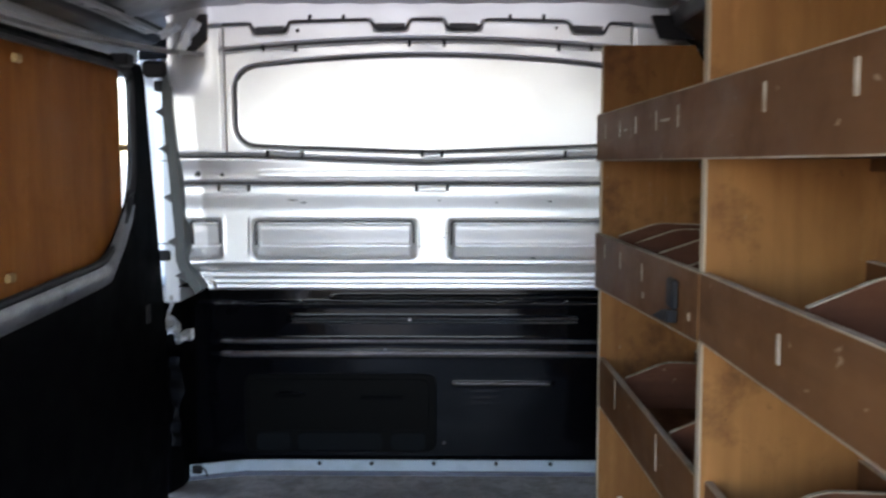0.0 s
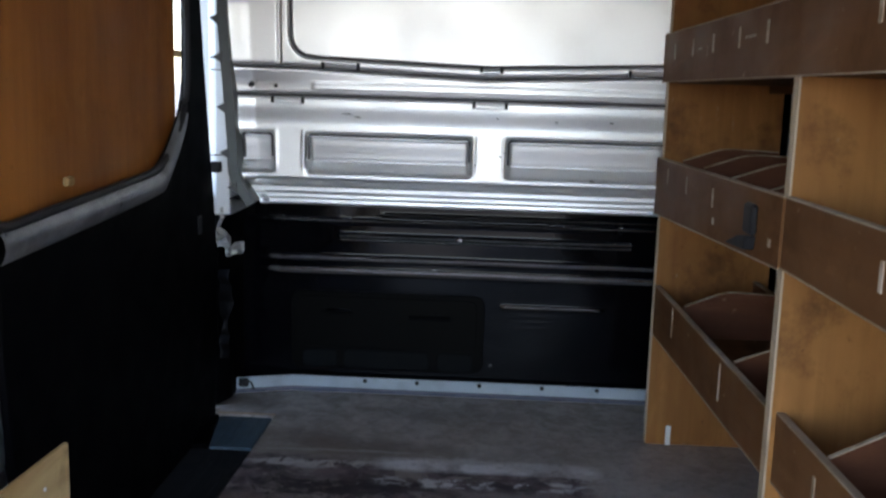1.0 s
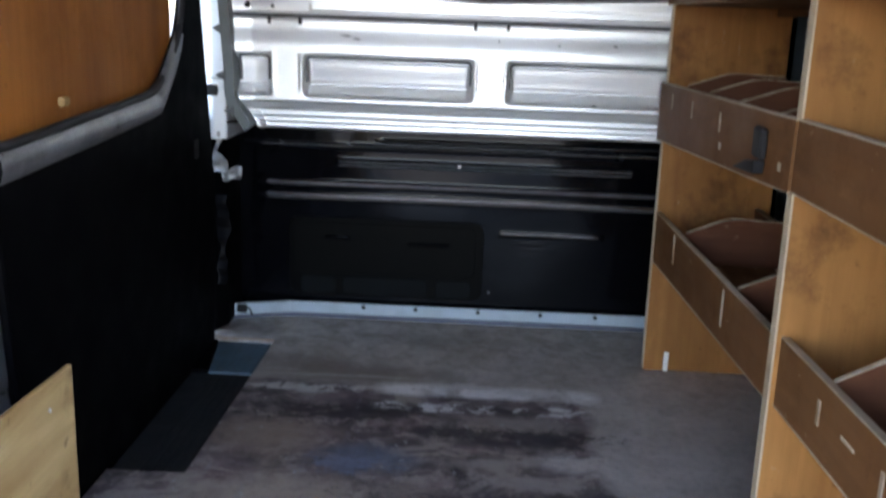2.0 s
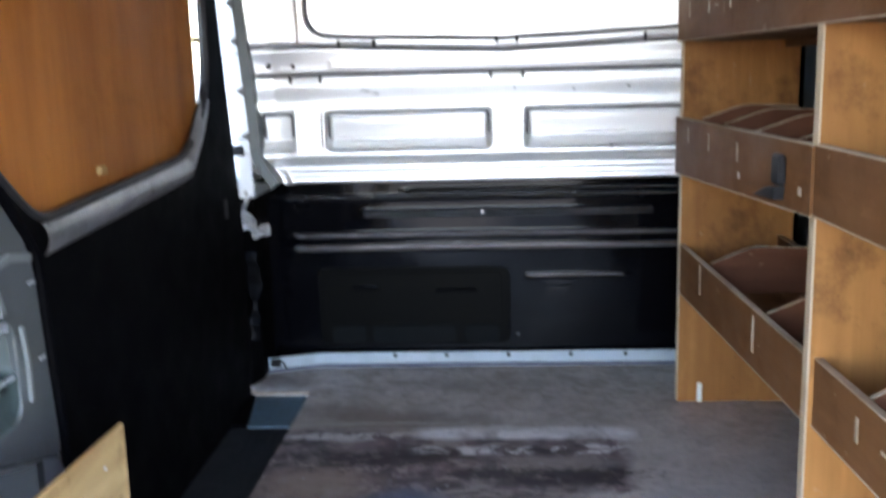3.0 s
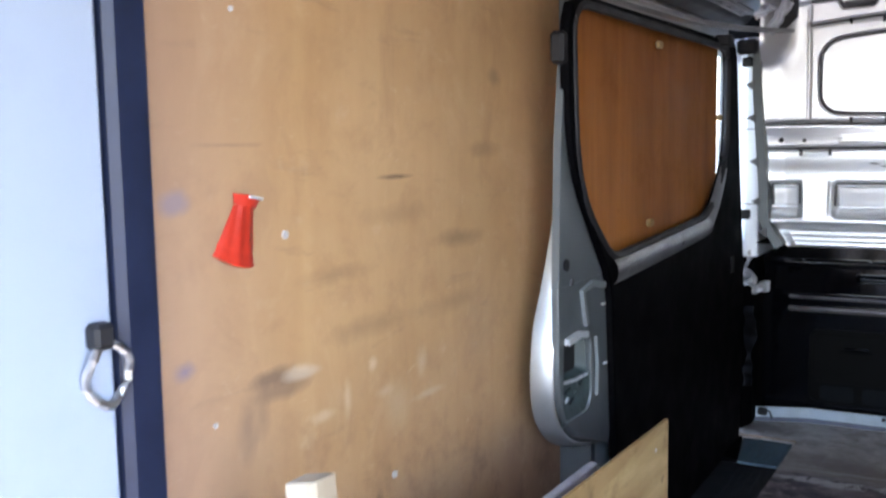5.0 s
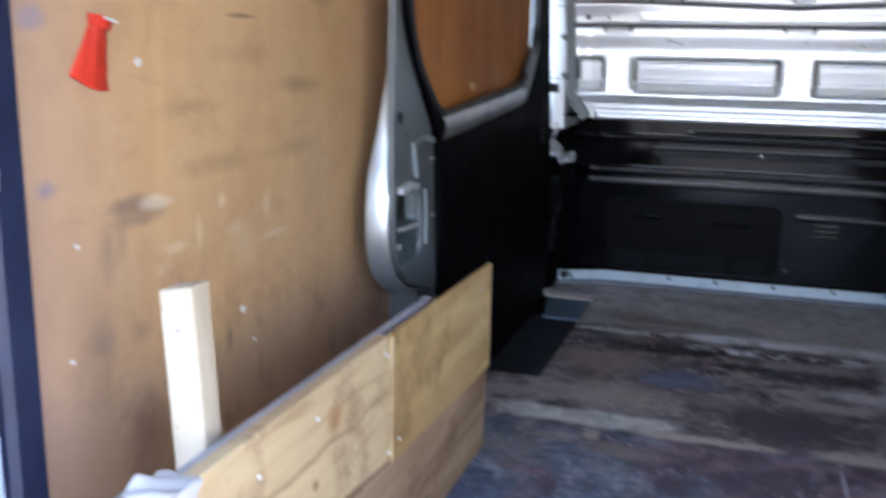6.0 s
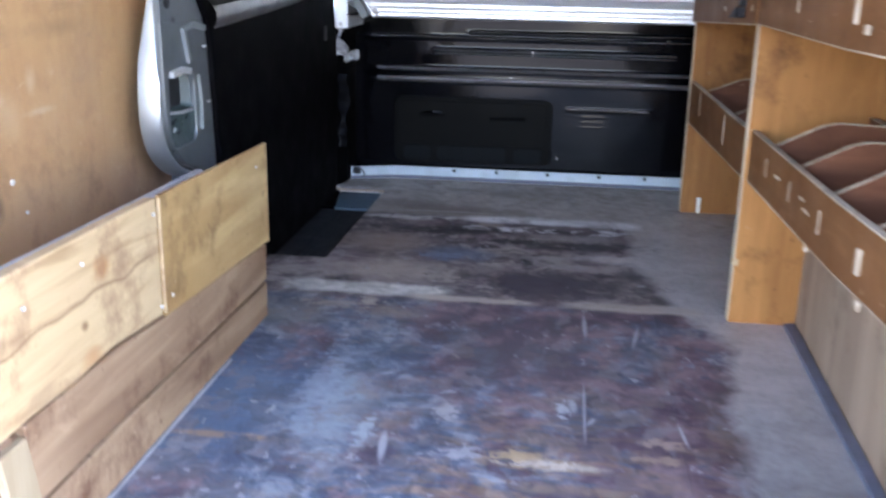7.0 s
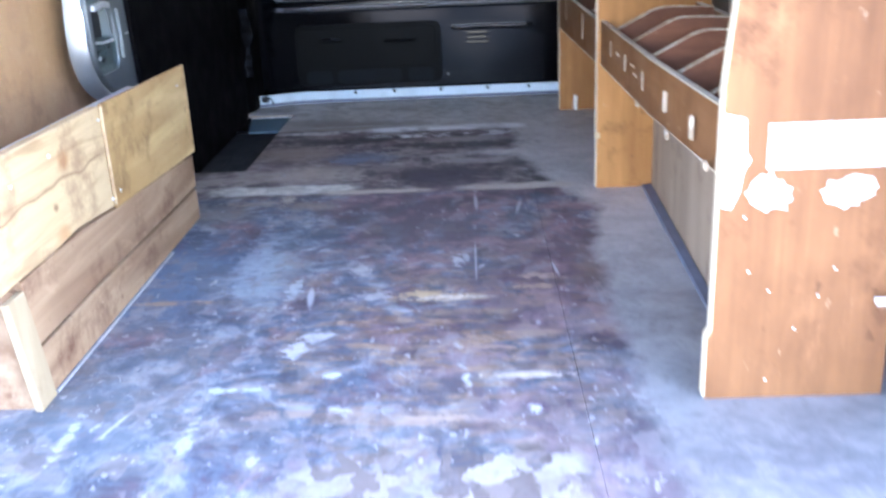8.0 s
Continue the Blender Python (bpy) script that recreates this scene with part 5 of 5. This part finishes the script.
def skin_place(u, w):
    """The rolled rear edge of the outer skin: u down it, w from the outside to the inside."""
    p = along_line(EDGE_LINE, u)
    d = along_line(EDGE_LINE, min(1, u + 0.01)) - along_line(EDGE_LINE, max(0, u - 0.01))
    n = Vector((-d.y, d.x)).normalized()
    if n.x < 0 and abs(n.x) > abs(n.y):
        n = -n
    a = math.pi / 2 * w
    full = smooth(0.0, 0.4, u)
    q = p + n * (0.011 * full * (1 - math.cos(a)) - 0.002)
    return -0.711 - 0.041 * full * (1 - math.sin(a)), q.x, q.y


part("edge_skin", bm_relief(0.0, 1.0, 0.0, 1.0, 0.025, skin_place), RIM, door, "silver rolled outer skin edge")
cup = round_poly([(1.268, 0.372, 0.03), (1.40, 0.372, 0.03), (1.398, 0.52, 0.03), (1.272, 0.528, 0.03)], 5)
low_edge = [(1.244, 0.628), (1.246, 0.60), (1.247, 0.545), (1.247, 0.47), (1.252, 0.42), (1.278, 0.372), (1.33, 0.332), (1.41, 0.304), (1.50, 0.272), (1.50, 0.45), (1.478, 0.628)]
part("rear_edge", bm_frame(cup, low_edge, -0.716, -0.703, (1.335, 0.45), 0.003), SILVER_SHADED, door, "silver door edge round a latch recess, toned darker")
high_edge = [(1.290, 1.12), (1.268, 0.97), (1.254, 0.86), (1.250, 0.76), (1.246, 0.68), (1.244, 0.618), (1.483, 0.618), (1.40, 0.70), (1.33, 0.79), (1.322, 0.9), (1.318, 1.12)]
part("rear_edge", bm_prism(high_edge, "x", -0.716, -0.7018, 0.001), SILVER_SHADED, door)


def cup_place(u, w):
    """The latch recess: deep under its lip, a shallower tray below."""
    y, z = 1.262 + 0.144 * u, 0.366 + 0.168 * w
    m = smooth(0.0, 0.16, u) * smooth(0.0, 0.16, 1 - u) * smooth(0.0, 0.14, w) * smooth(0.0, 0.1, 1 - w)
    deep = 0.010 + 0.028 * smooth(0.42, 0.5, w)
    return -0.7045 - deep * m + 0.0015 * noise.noise(Vector((u * 9, w * 11, 3))) * (1 - smooth(0.4, 0.5, w)), y, z


recess = part("latch_recess", bm_relief(0.0, 1.0, 0.0, 1.0, 0.035, cup_place), TEAL_PALE, door, "teal-grey dished latch recess")
part("lip", bm_bar([(-0.7005, 1.274, 0.519), (-0.699, 1.33, 0.524), (-0.7005, 1.365, 0.518)], 0.012, 0.013, (1, 0, 0)), BRIGHT, recess, "bright upper lip")
# Black plate on the recess floor puts its shade into the colour
part("hollow", bm_prism(round_poly([(1.274, 0.446, 0.012), (1.394, 0.446, 0.012), (1.392, 0.508, 0.03), (1.33, 0.523, 0.04), (1.278, 0.508, 0.03)], 4), "x", -0.7445, -0.733, 0.002), RUBBER, recess, "dark plate imitating the shade behind the lip")
part("ledge", bm_bar([(-0.710, 1.275, 0.444), (-0.709, 1.335, 0.438), (-0.710, 1.394, 0.437)], 0.006, 0.005, (1, 0, 0)), BRIGHT, recess, "bright edge of the lower tray")
part("side_bar", bm_bar([(-0.6985, 1.412, 0.505), (-0.6975, 1.418, 0.45), (-0.6995, 1.420, 0.392)], 0.007, 0.006, (1, 0, 0)), SIDE_GREY, recess, "grey side edge")
for y, z, w, m in ((1.295, 0.418, 0.03, TEAL), (1.34, 0.41, 0.018, TEAL_PALE), (1.365, 0.42, 0.014, TEAL), (1.32, 0.395, 0.02, TEAL), (1.30, 0.402, 0.012, BRIGHT)):
    part("latch_piece", bm_prism([(y, z), (y + w, z + 0.004), (y + w * 0.8, z + 0.009), (y + w * 0.2, z + 0.006)], "x", -0.716, -0.711), m, recess)
part("stiffener", bm_bar([(-0.7005, 1.46, 0.597), (-0.7, 1.40, 0.608), (-0.699, 1.345, 0.600), (-0.699, 1.366, 0.535)], 0.012, 0.007, (1, 0, 0)), SIDE_GREY, door, "pale grey pressed rib")
part("lock_mark", bm_disc((-0.701, 1.275, 0.655), 0.011, 0.004, "x", 12), RUBBER, door)
part("lock_mark", bm_disc((-0.701, 1.300, 0.622), 0.006, 0.004, "x", 10), DARK_GREY, door)
for y, z in ((1.462, 0.56), (1.472, 0.443)):
    part("edge_clip", bm_box(-0.7025, -0.6995, y - 0.012, y + 0.004, z - 0.002, z + 0.002), BRIGHT, door)
part("top_catch", bm_box(-0.72, -0.694, 1.246, 1.285, 1.0, 1.055, 0.006), RUBBER, door, "black plastic catch block")
part("trim_clip", bm_box(-0.6895, -0.6865, 2.42, 2.45, 0.5, 0.545, 0.001), CANT, door)

# ---- step mats ----
for lab, y0, y1, z, m in (("blue-grey rubber step tread inside the side door", 2.332, 2.550, -0.004, MAT_BLUE), ("black rubber mat in the step of the side door", 1.804, 2.3305, -0.010, MAT_BLACK)):
    mt = thing("step_mat", (-0.62, (y0 + y1) / 2, -0.075), lab, "mat", "step mats")
    part("base", bm_box(-0.685, -0.538, y0 + 0.002, y1 - 0.002, -0.075, z - 0.008), CANT, mt)
    if m is MAT_BLUE:
        part("sheet", bm_prism([(-0.642, y0), (-0.537, y0), (-0.537, y1), (-0.676, y1)], "z", z - 0.008, z, 0.002), m, mt)
        part("side_trim", bm_prism([(-0.685, y0), (-0.644, y0), (-0.678, y1), (-0.685, y1)], "z", z - 0.008, z + 0.004), BLACK_TRIM, mt, "black plastic side trim")
    else:
        part("sheet", bm_box(-0.685, -0.537, y0, y1, z - 0.008, z, 0.002), m, mt)
    for i in range(5):
        x = -0.628 + 0.02 * i
        part("tread_rib", bm_box(x - 0.003, x + 0.003, y0 + 0.012, y1 - 0.012, z, z + 0.0015, 0.0005), m, mt)

# ---- wheel arch boarding on the left ----
boards = thing("wheel_arch_boards", (-0.57, 0.9, 0.0), "rough pine boards boxing in the wheel arch", "boarding")
XB = -0.55
part("board", bm_prism([(0.285, 0.205), (0.45, 0.208), (0.56, 0.206), (0.67, 0.212), (0.838, 0.197), (0.838, 0.387), (0.285, 0.394)], "x", XB - 0.02, XB, 0.002), PINE, boards)
part("board", bm_prism([(0.844, 0.193), (1.374, 0.167), (1.374, 0.376), (0.844, 0.389)], "x", XB - 0.005, XB + 0.003, 0.0015), PINE_GOLD, boards, "golden brown pine board")
part("board", bm_prism([(0.458, 0.092), (0.7, 0.094), (1.0, 0.088), (1.36, 0.084), (1.362, 0.162), (0.84, 0.191), (0.68, 0.204), (0.442, 0.203)], "x", XB - 0.02, XB - 0.001, 0.002), PINE_DARK, boards)
part("board", bm_prism([(0.476, 0.003), (1.362, 0.003), (1.362, 0.078), (1.0, 0.082), (0.7, 0.087), (0.460, 0.086)], "x", XB - 0.02, XB - 0.002, 0.002), PINE_DARK, boards)
part("end_board", bm_box(-0.79, XB - 0.01, 0.428, 0.44, 0.0, 0.195, 0.001), PINE_DARK, boards, "brown plywood closing the box end")
part("floor_bead", bm_box(XB - 0.002, XB + 0.0035, 0.48, 1.12, 0.0, 0.0035, 0.0008), GREY_PAINT, boards, "pale bead along the floor")
part("joint_splinter", bm_box(XB, XB + 0.005, 0.8385, 0.8435, 0.20, 0.385, 0.001), PINE, boards)
part("top_strip", bm_prism([(0.34, 0.33), (1.09, 0.33), (1.09, 0.378), (0.34, 0.389)], "x", XB - 0.036, XB - 0.0215, 0.002), GREY_PAINT, boards, "grey painted top strip")
part("end_post", bm_prism([(0.417, 0.0), (0.474, 0.0), (0.437, 0.193), (0.380, 0.193)], "x", XB - 0.008, XB + 0.004, 0.002), POST, boards, "pale pine end post")
part("end_cap", bm_relief(0.0, 0.064, 0.0, 0.066, 0.005, lambda u, w: (XB - 0.044 + min(w, 0.050) + 0.004 * noise.noise(Vector((u * 60, w * 40, 2))), 0.288 + u * (1 - 0.25 * smooth(0.05, 0.066, w)) + 0.006 * noise.noise(Vector((u * 30, w * 60, 7))), 0.395 + 0.009 * noise.noise(Vector((u * 45, w * 30, 4))) + 0.003 * math.sin(u * 60) - max(0.0, w - 0.050) * 0.8)), CLOTH, boards, "torn white cloth over the board end")
for y, z in ((0.82, 0.365), (0.828, 0.215), (0.6, 0.355), (0.46, 0.345), (0.87, 0.22), (1.3, 0.34)):
    part("screw", bm_disc((XB + 0.003, y, z), 0.003, 0.003, "x", 8), SCREW, boards)
batten = thing("wood_batten", (-0.615, 0.46, 0.0), "upright pale pine batten behind the boards", "batten")
part("stick", bm_prism([(-0.620, 0.0), (-0.581, 0.0), (-0.610, 0.548), (-0.649, 0.540)], "y", 0.445, 0.479, 0.002), BATTEN, batten)
for z in (0.3, 0.5):
    part("nail_head", bm_disc((-0.628, 0.444, z), 0.003, 0.002, "y", 7), STEEL, batten)

# ---- racking on the right ----
rack = thing("storage_rack", (0.57, 1.48, 0.0), "varnished plywood van racking with three rows of bins", "shelving")
RX0, RX1 = 0.44, 0.705


def upright(y, x0, top, foot=0.0, ply=RACK_PLY, lean=0.0, thick=0.018):
    """A plywood upright; lean sets its front edge back above the lowest bin."""
    edge = [(x0 + lean, top), (x0 + lean, 0.68), (x0, 0.46), (x0, 0.11)]
    cut_edge = [*edge, (x0 - foot, 0.1), (x0 - foot, 0.004)]
    u = part("upright", bm_prism([(x0 - foot, 0.0), (RX1, 0.0), (RX1, top - 0.1), (RX1 - 0.05, top), *edge, (x0 - foot, 0.1)], "y", y, y + thick, 0.0008), ply, rack)
    part("front_edge", bm_bar([(px - 0.0012, y + thick / 2, pz) for px, pz in cut_edge], 0.003, thick - 0.001, (0, 1, 0)), CUT_EDGE, u, "pale cut plywood edge")
    return u


upright(2.475, 0.433, 1.18)
upright(1.502, 0.434, 1.245, thick=0.023)
near_up = upright(0.40, 0.454, 1.245, 0.006, END_PLY, 0.020)


def rail(y0, y1, zb0, zb1, zt0, zt1, x0, near=None):
    """A front rail between two uprights; heights at its near and far end; near: where it bends in behind the near upright."""
    turn = [(y0, near, 0.0), (0.85, x0, (0.85 - y0) / (y1 - y0)), (y1, x0, 1.0)] if near else [(y0, x0, 0.0), (y1, x0, 1.0)]
    bm = bmesh.new()
    rings = [[bm.verts.new((x + dx, y, (lo0 + (lo1 - lo0) * k))) for dx, lo0, lo1 in ((0, zb0, zb1), (0.012, zb0, zb1), (0.012, zt0, zt1), (0, zt0, zt1))] for y, x, k in turn]
    for p, q in zip(rings, rings[1:]):
        for i in range(4):
            bm.faces.new((p[i], p[(i + 1) % 4], q[(i + 1) % 4], q[i]))
    bm.faces.new(rings[0][::-1])
    bm.faces.new(rings[-1])
    bmesh.ops.recalc_face_normals(bm, faces=bm.faces)
    bmesh.ops.bevel(bm, geom=[e for e in bm.edges if len({f.normal.to_tuple(1) for f in e.link_faces}) > 1], offset=0.0012, segments=1, affect="EDGES", profile=0.5)
    r = part("front_rail", bm, RAIL_PLY, rack)
    part("top_edge", bm_bar([(x + 0.006, y, zt0 + (zt1 - zt0) * k + 0.0004) for y, x, k in turn], 0.0115, 0.002), EDGE_PLY, r, "pale cut edge")
    part("bottom_edge", bm_bar([(x + 0.0005, y, zb0 + (zb1 - zb0) * k + 0.0006) for y, x, k in turn], 0.003, 0.0022), EDGE_PLY, r, "chipped pale lower edge")
    return r


rail(0.42, 2.515, 0.896, 0.900, 0.999, 1.012, 0.424, 0.476)
rail(0.42, 1.50, 0.636, 0.632, 0.738, 0.732, 0.427, 0.474)
rail(1.502, 2.515, 0.630, 0.582, 0.732, 0.718, 0.424)
rail(0.42, 1.503, 0.337, 0.315, 0.430, 0.419, 0.441, 0.455)
rail(1.526, 2.473, 0.318, 0.287, 0.419, 0.408, 0.432)
for y0, y1, z in ((0.42, 1.503, 0.91), (1.525, 2.473, 0.91), (0.42, 1.503, 0.648), (1.525, 2.473, 0.635), (0.42, 1.503, 0.352), (1.525, 2.473, 0.325)):
    part("shelf", bm_box(0.455, 0.668, y0, y1, z - 0.012, z, 0.0008), RAIL_PLY, rack)
    bb = part("back_board", bm_box(0.668, 0.68, y0, y1, z - 0.03, z + 0.10, 0.0008), RAIL_PLY, rack)
    part("top_edge", bm_box(0.6675, 0.6805, y0 + 0.002, y1 - 0.002, z + 0.1003, z + 0.102), EDGE_PLY, bb, "pale cut edge")


def divider(y, z0, zf, peak):
    """A bin divider whose top sweeps up from the rail and runs level to the back."""
    top = [(0.456, zf)]
    for k in range(6):
        a = k / 5
        top.append((0.515 + 0.05 * a, peak - (peak - zf) * 0.33 * (1 - a) ** 2))
    top.append((0.667, peak - 0.004))
    d = part("divider", bm_prism([(0.456, z0), (0.667, z0), *top[::-1]], "y", y - 0.004, y + 0.004), DIV_PLY, rack)
    part("top_edge", bm_bar([(px, y, pz + 0.0008) for px, pz in top], 0.0082, 0.002), EDGE_PLY, d)


def tab(y, z, x, h=0.034, w=0.009):
    part("divider_tab", bm_box(x - 0.0015, x + 0.004, y - w / 2, y + w / 2, z - h / 2, z + h / 2), EDGE_PLY, rack)


R1 = (2.375, 2.18, 2.0, 1.81, 1.645, 1.223, 0.971, 0.72)
R2 = (2.36, 2.15, 1.915, 1.687, 1.16, 0.832, 0.6)
R3 = (2.24, 1.8, 1.33, 1.13, 0.926, 0.728, 0.532)
for y in R1:
    divider(y, 0.91, 1.0, 1.04)
    tab(y, 0.967, 0.424)
for y in R2:
    divider(y, 0.65, 0.722 if y > 1.5 else 0.732, 0.752 if y > 1.5 else 0.768)
    if y != 1.687:
        tab(y, 0.686, 0.424 if y > 1.5 else 0.427)
for y in R3:
    divider(y, 0.34 if y > 1.5 else 0.355, 0.409 if y > 1.5 else 0.42, 0.445 if y > 1.5 else 0.465)
    tab(y, 0.372 if y > 1.5 else 0.377, 0.432 if y > 1.5 else 0.441, 0.066 if y > 1.5 else 0.034)
for y, z in ((0.986, 0.322), (0.707, 0.325), (0.38 + 0.06, 0.345), (1.9, 0.645), (1.55, 0.66), (0.78, 0.665)):
    tab(y, z, 0.441 if z < 0.5 else 0.424 if y > 1.5 else 0.427, 0.012, 0.012)
for y, z, x, w in ((1.23, 0.38, 0.441, 0.04), (1.04, 0.386, 0.441, 0.03), (1.01, 0.373, 0.441, 0.04), (1.74, 0.965, 0.424, 0.06), (2.11, 0.962, 0.424, 0.03)):
    tab(y, z, x, 0.004, w)
for x, z in ((0.47, 0.83), (0.5, 0.62), (0.6, 0.58), (0.47, 0.47), (0.66, 0.85), (0.47, 0.22), (0.49, 1.1)):
    part("screw", bm_disc((x, 1.5045, z), 0.002, 0.002, "y", 8), DARK_GREY, rack)
part("wheel_arch_panel", bm_prism([(0.540, 0.42), (0.552, 0.42), (0.587, 1.503), (0.575, 1.503)], "z", 0.0, 0.33, 0.001), GREY_BOARD, rack, "bare grey-brown board over the wheel arch")
part("kick_strip", bm_prism([(0.520, 0.42), (0.539, 0.42), (0.573, 1.49), (0.548, 1.49)], "z", 0.0, 0.010, 0.002), KICK, rack, "dark floor edging strip")
latch = part("latch", bm_box(0.412, 0.424, 1.615, 1.66, 0.66, 0.708, 0.004), RUBBER, rack, "black plastic catch")
part("tongue", bm_prism([(1.66, 0.655), (1.74, 0.632), (1.62, 0.638), (1.615, 0.66)], "x", 0.405, 0.423, 0.002), RUBBER, latch)
part("foot_bracket", bm_box(0.482, 0.494, 2.47, 2.476, 0.0, 0.05, 0.001), WHITE_TAG, rack, "small white angle bracket")
part("knob", bm_disc((0.435, 1.505, 0.137), 0.008, 0.012, "x", 10), PINE, rack)
# White sheets on the rack end imitate bright patches of light
lab = thing("bright_patch", (0.6, 0.398, 0.34), "white rectangle standing in for light on the rack end", "label")
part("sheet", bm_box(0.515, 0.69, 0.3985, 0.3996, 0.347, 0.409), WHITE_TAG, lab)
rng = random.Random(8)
glare_shape = [(0.4555, 0.425), (0.484, 0.418), (0.487, 0.372), (0.494, 0.362), (0.484, 0.345), (0.481, 0.318), (0.470, 0.292), (0.4555, 0.296)]
bit = thing("light_fleck", (0.47, 0.398, 0.29), "white strip standing in for glare on the rack end", "sticker", "torn stickers")
part("sheet", bm_prism(glare_shape, "y", 0.3985, 0.3996), WHITE_TAG, bit)
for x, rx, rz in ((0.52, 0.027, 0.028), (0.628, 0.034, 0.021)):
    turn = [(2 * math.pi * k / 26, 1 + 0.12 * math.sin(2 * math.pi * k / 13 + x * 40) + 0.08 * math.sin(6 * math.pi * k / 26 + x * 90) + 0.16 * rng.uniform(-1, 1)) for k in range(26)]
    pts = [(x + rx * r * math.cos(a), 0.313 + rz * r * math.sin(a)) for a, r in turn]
    dot = thing("light_fleck", (x, 0.398, 0.29), "white blot standing in for a sun fleck on the rack end", "sticker", "torn stickers")
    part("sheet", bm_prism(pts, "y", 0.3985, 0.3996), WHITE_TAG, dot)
for x, z in ((0.50, 0.2), (0.53, 0.17), (0.6, 0.16), (0.535, 0.03), (0.62, 0.2), (0.49, 0.28), (0.57, 0.11)):
    part("screw", bm_disc((x, 0.3995, z), 0.0018, 0.002, "y", 8), SCREW, near_up)
part("pull_handle", bm_bar([(0.675, 0.385, 0.155), (0.715, 0.385, 0.153)], 0.008, 0.008), WHITE_TAG, near_up, "white handle end")

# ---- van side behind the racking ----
part("inner_rib", bm_box(0.77, 0.785, 0.42, 1.52, 0.0, 1.15, 0.004), SILVER_SHADED, right)
part("side_board", bm_box(0.756, 0.768, 1.54, 1.8, 0.0, 1.15, 0.002), GREY_BOARD, right, "bare tan board against the van side")
oval = round_poly([(1.31, 0.35, 0.05), (1.53, 0.35, 0.05), (1.53, 0.50, 0.07), (1.31, 0.515, 0.08)], 6)
part("oval_hole", bm_prism(oval, "x", 0.766, 0.77), RUBBER, right, "dark oval opening in the van side")
part("hole_rim", bm_tube([(0.767, p, q) for p, q in oval], 0.008, 8, True), BODY_SILVER, right)
part("inner_panel", bm_box(0.83, WR, 1.52, 2.6, 0.0, 1.15, 0.01), BLACK_TRIM, right)
rear_r = thing("rear_pillar", (0.8, 0.2, 0.0), "pale painted rear door pillar beside the racking", "", "", "structure")
part("post", bm_box(0.78, WR, REAR, 0.38, -0.02, 1.25, 0.01), BODY_WHITE, rear_r)
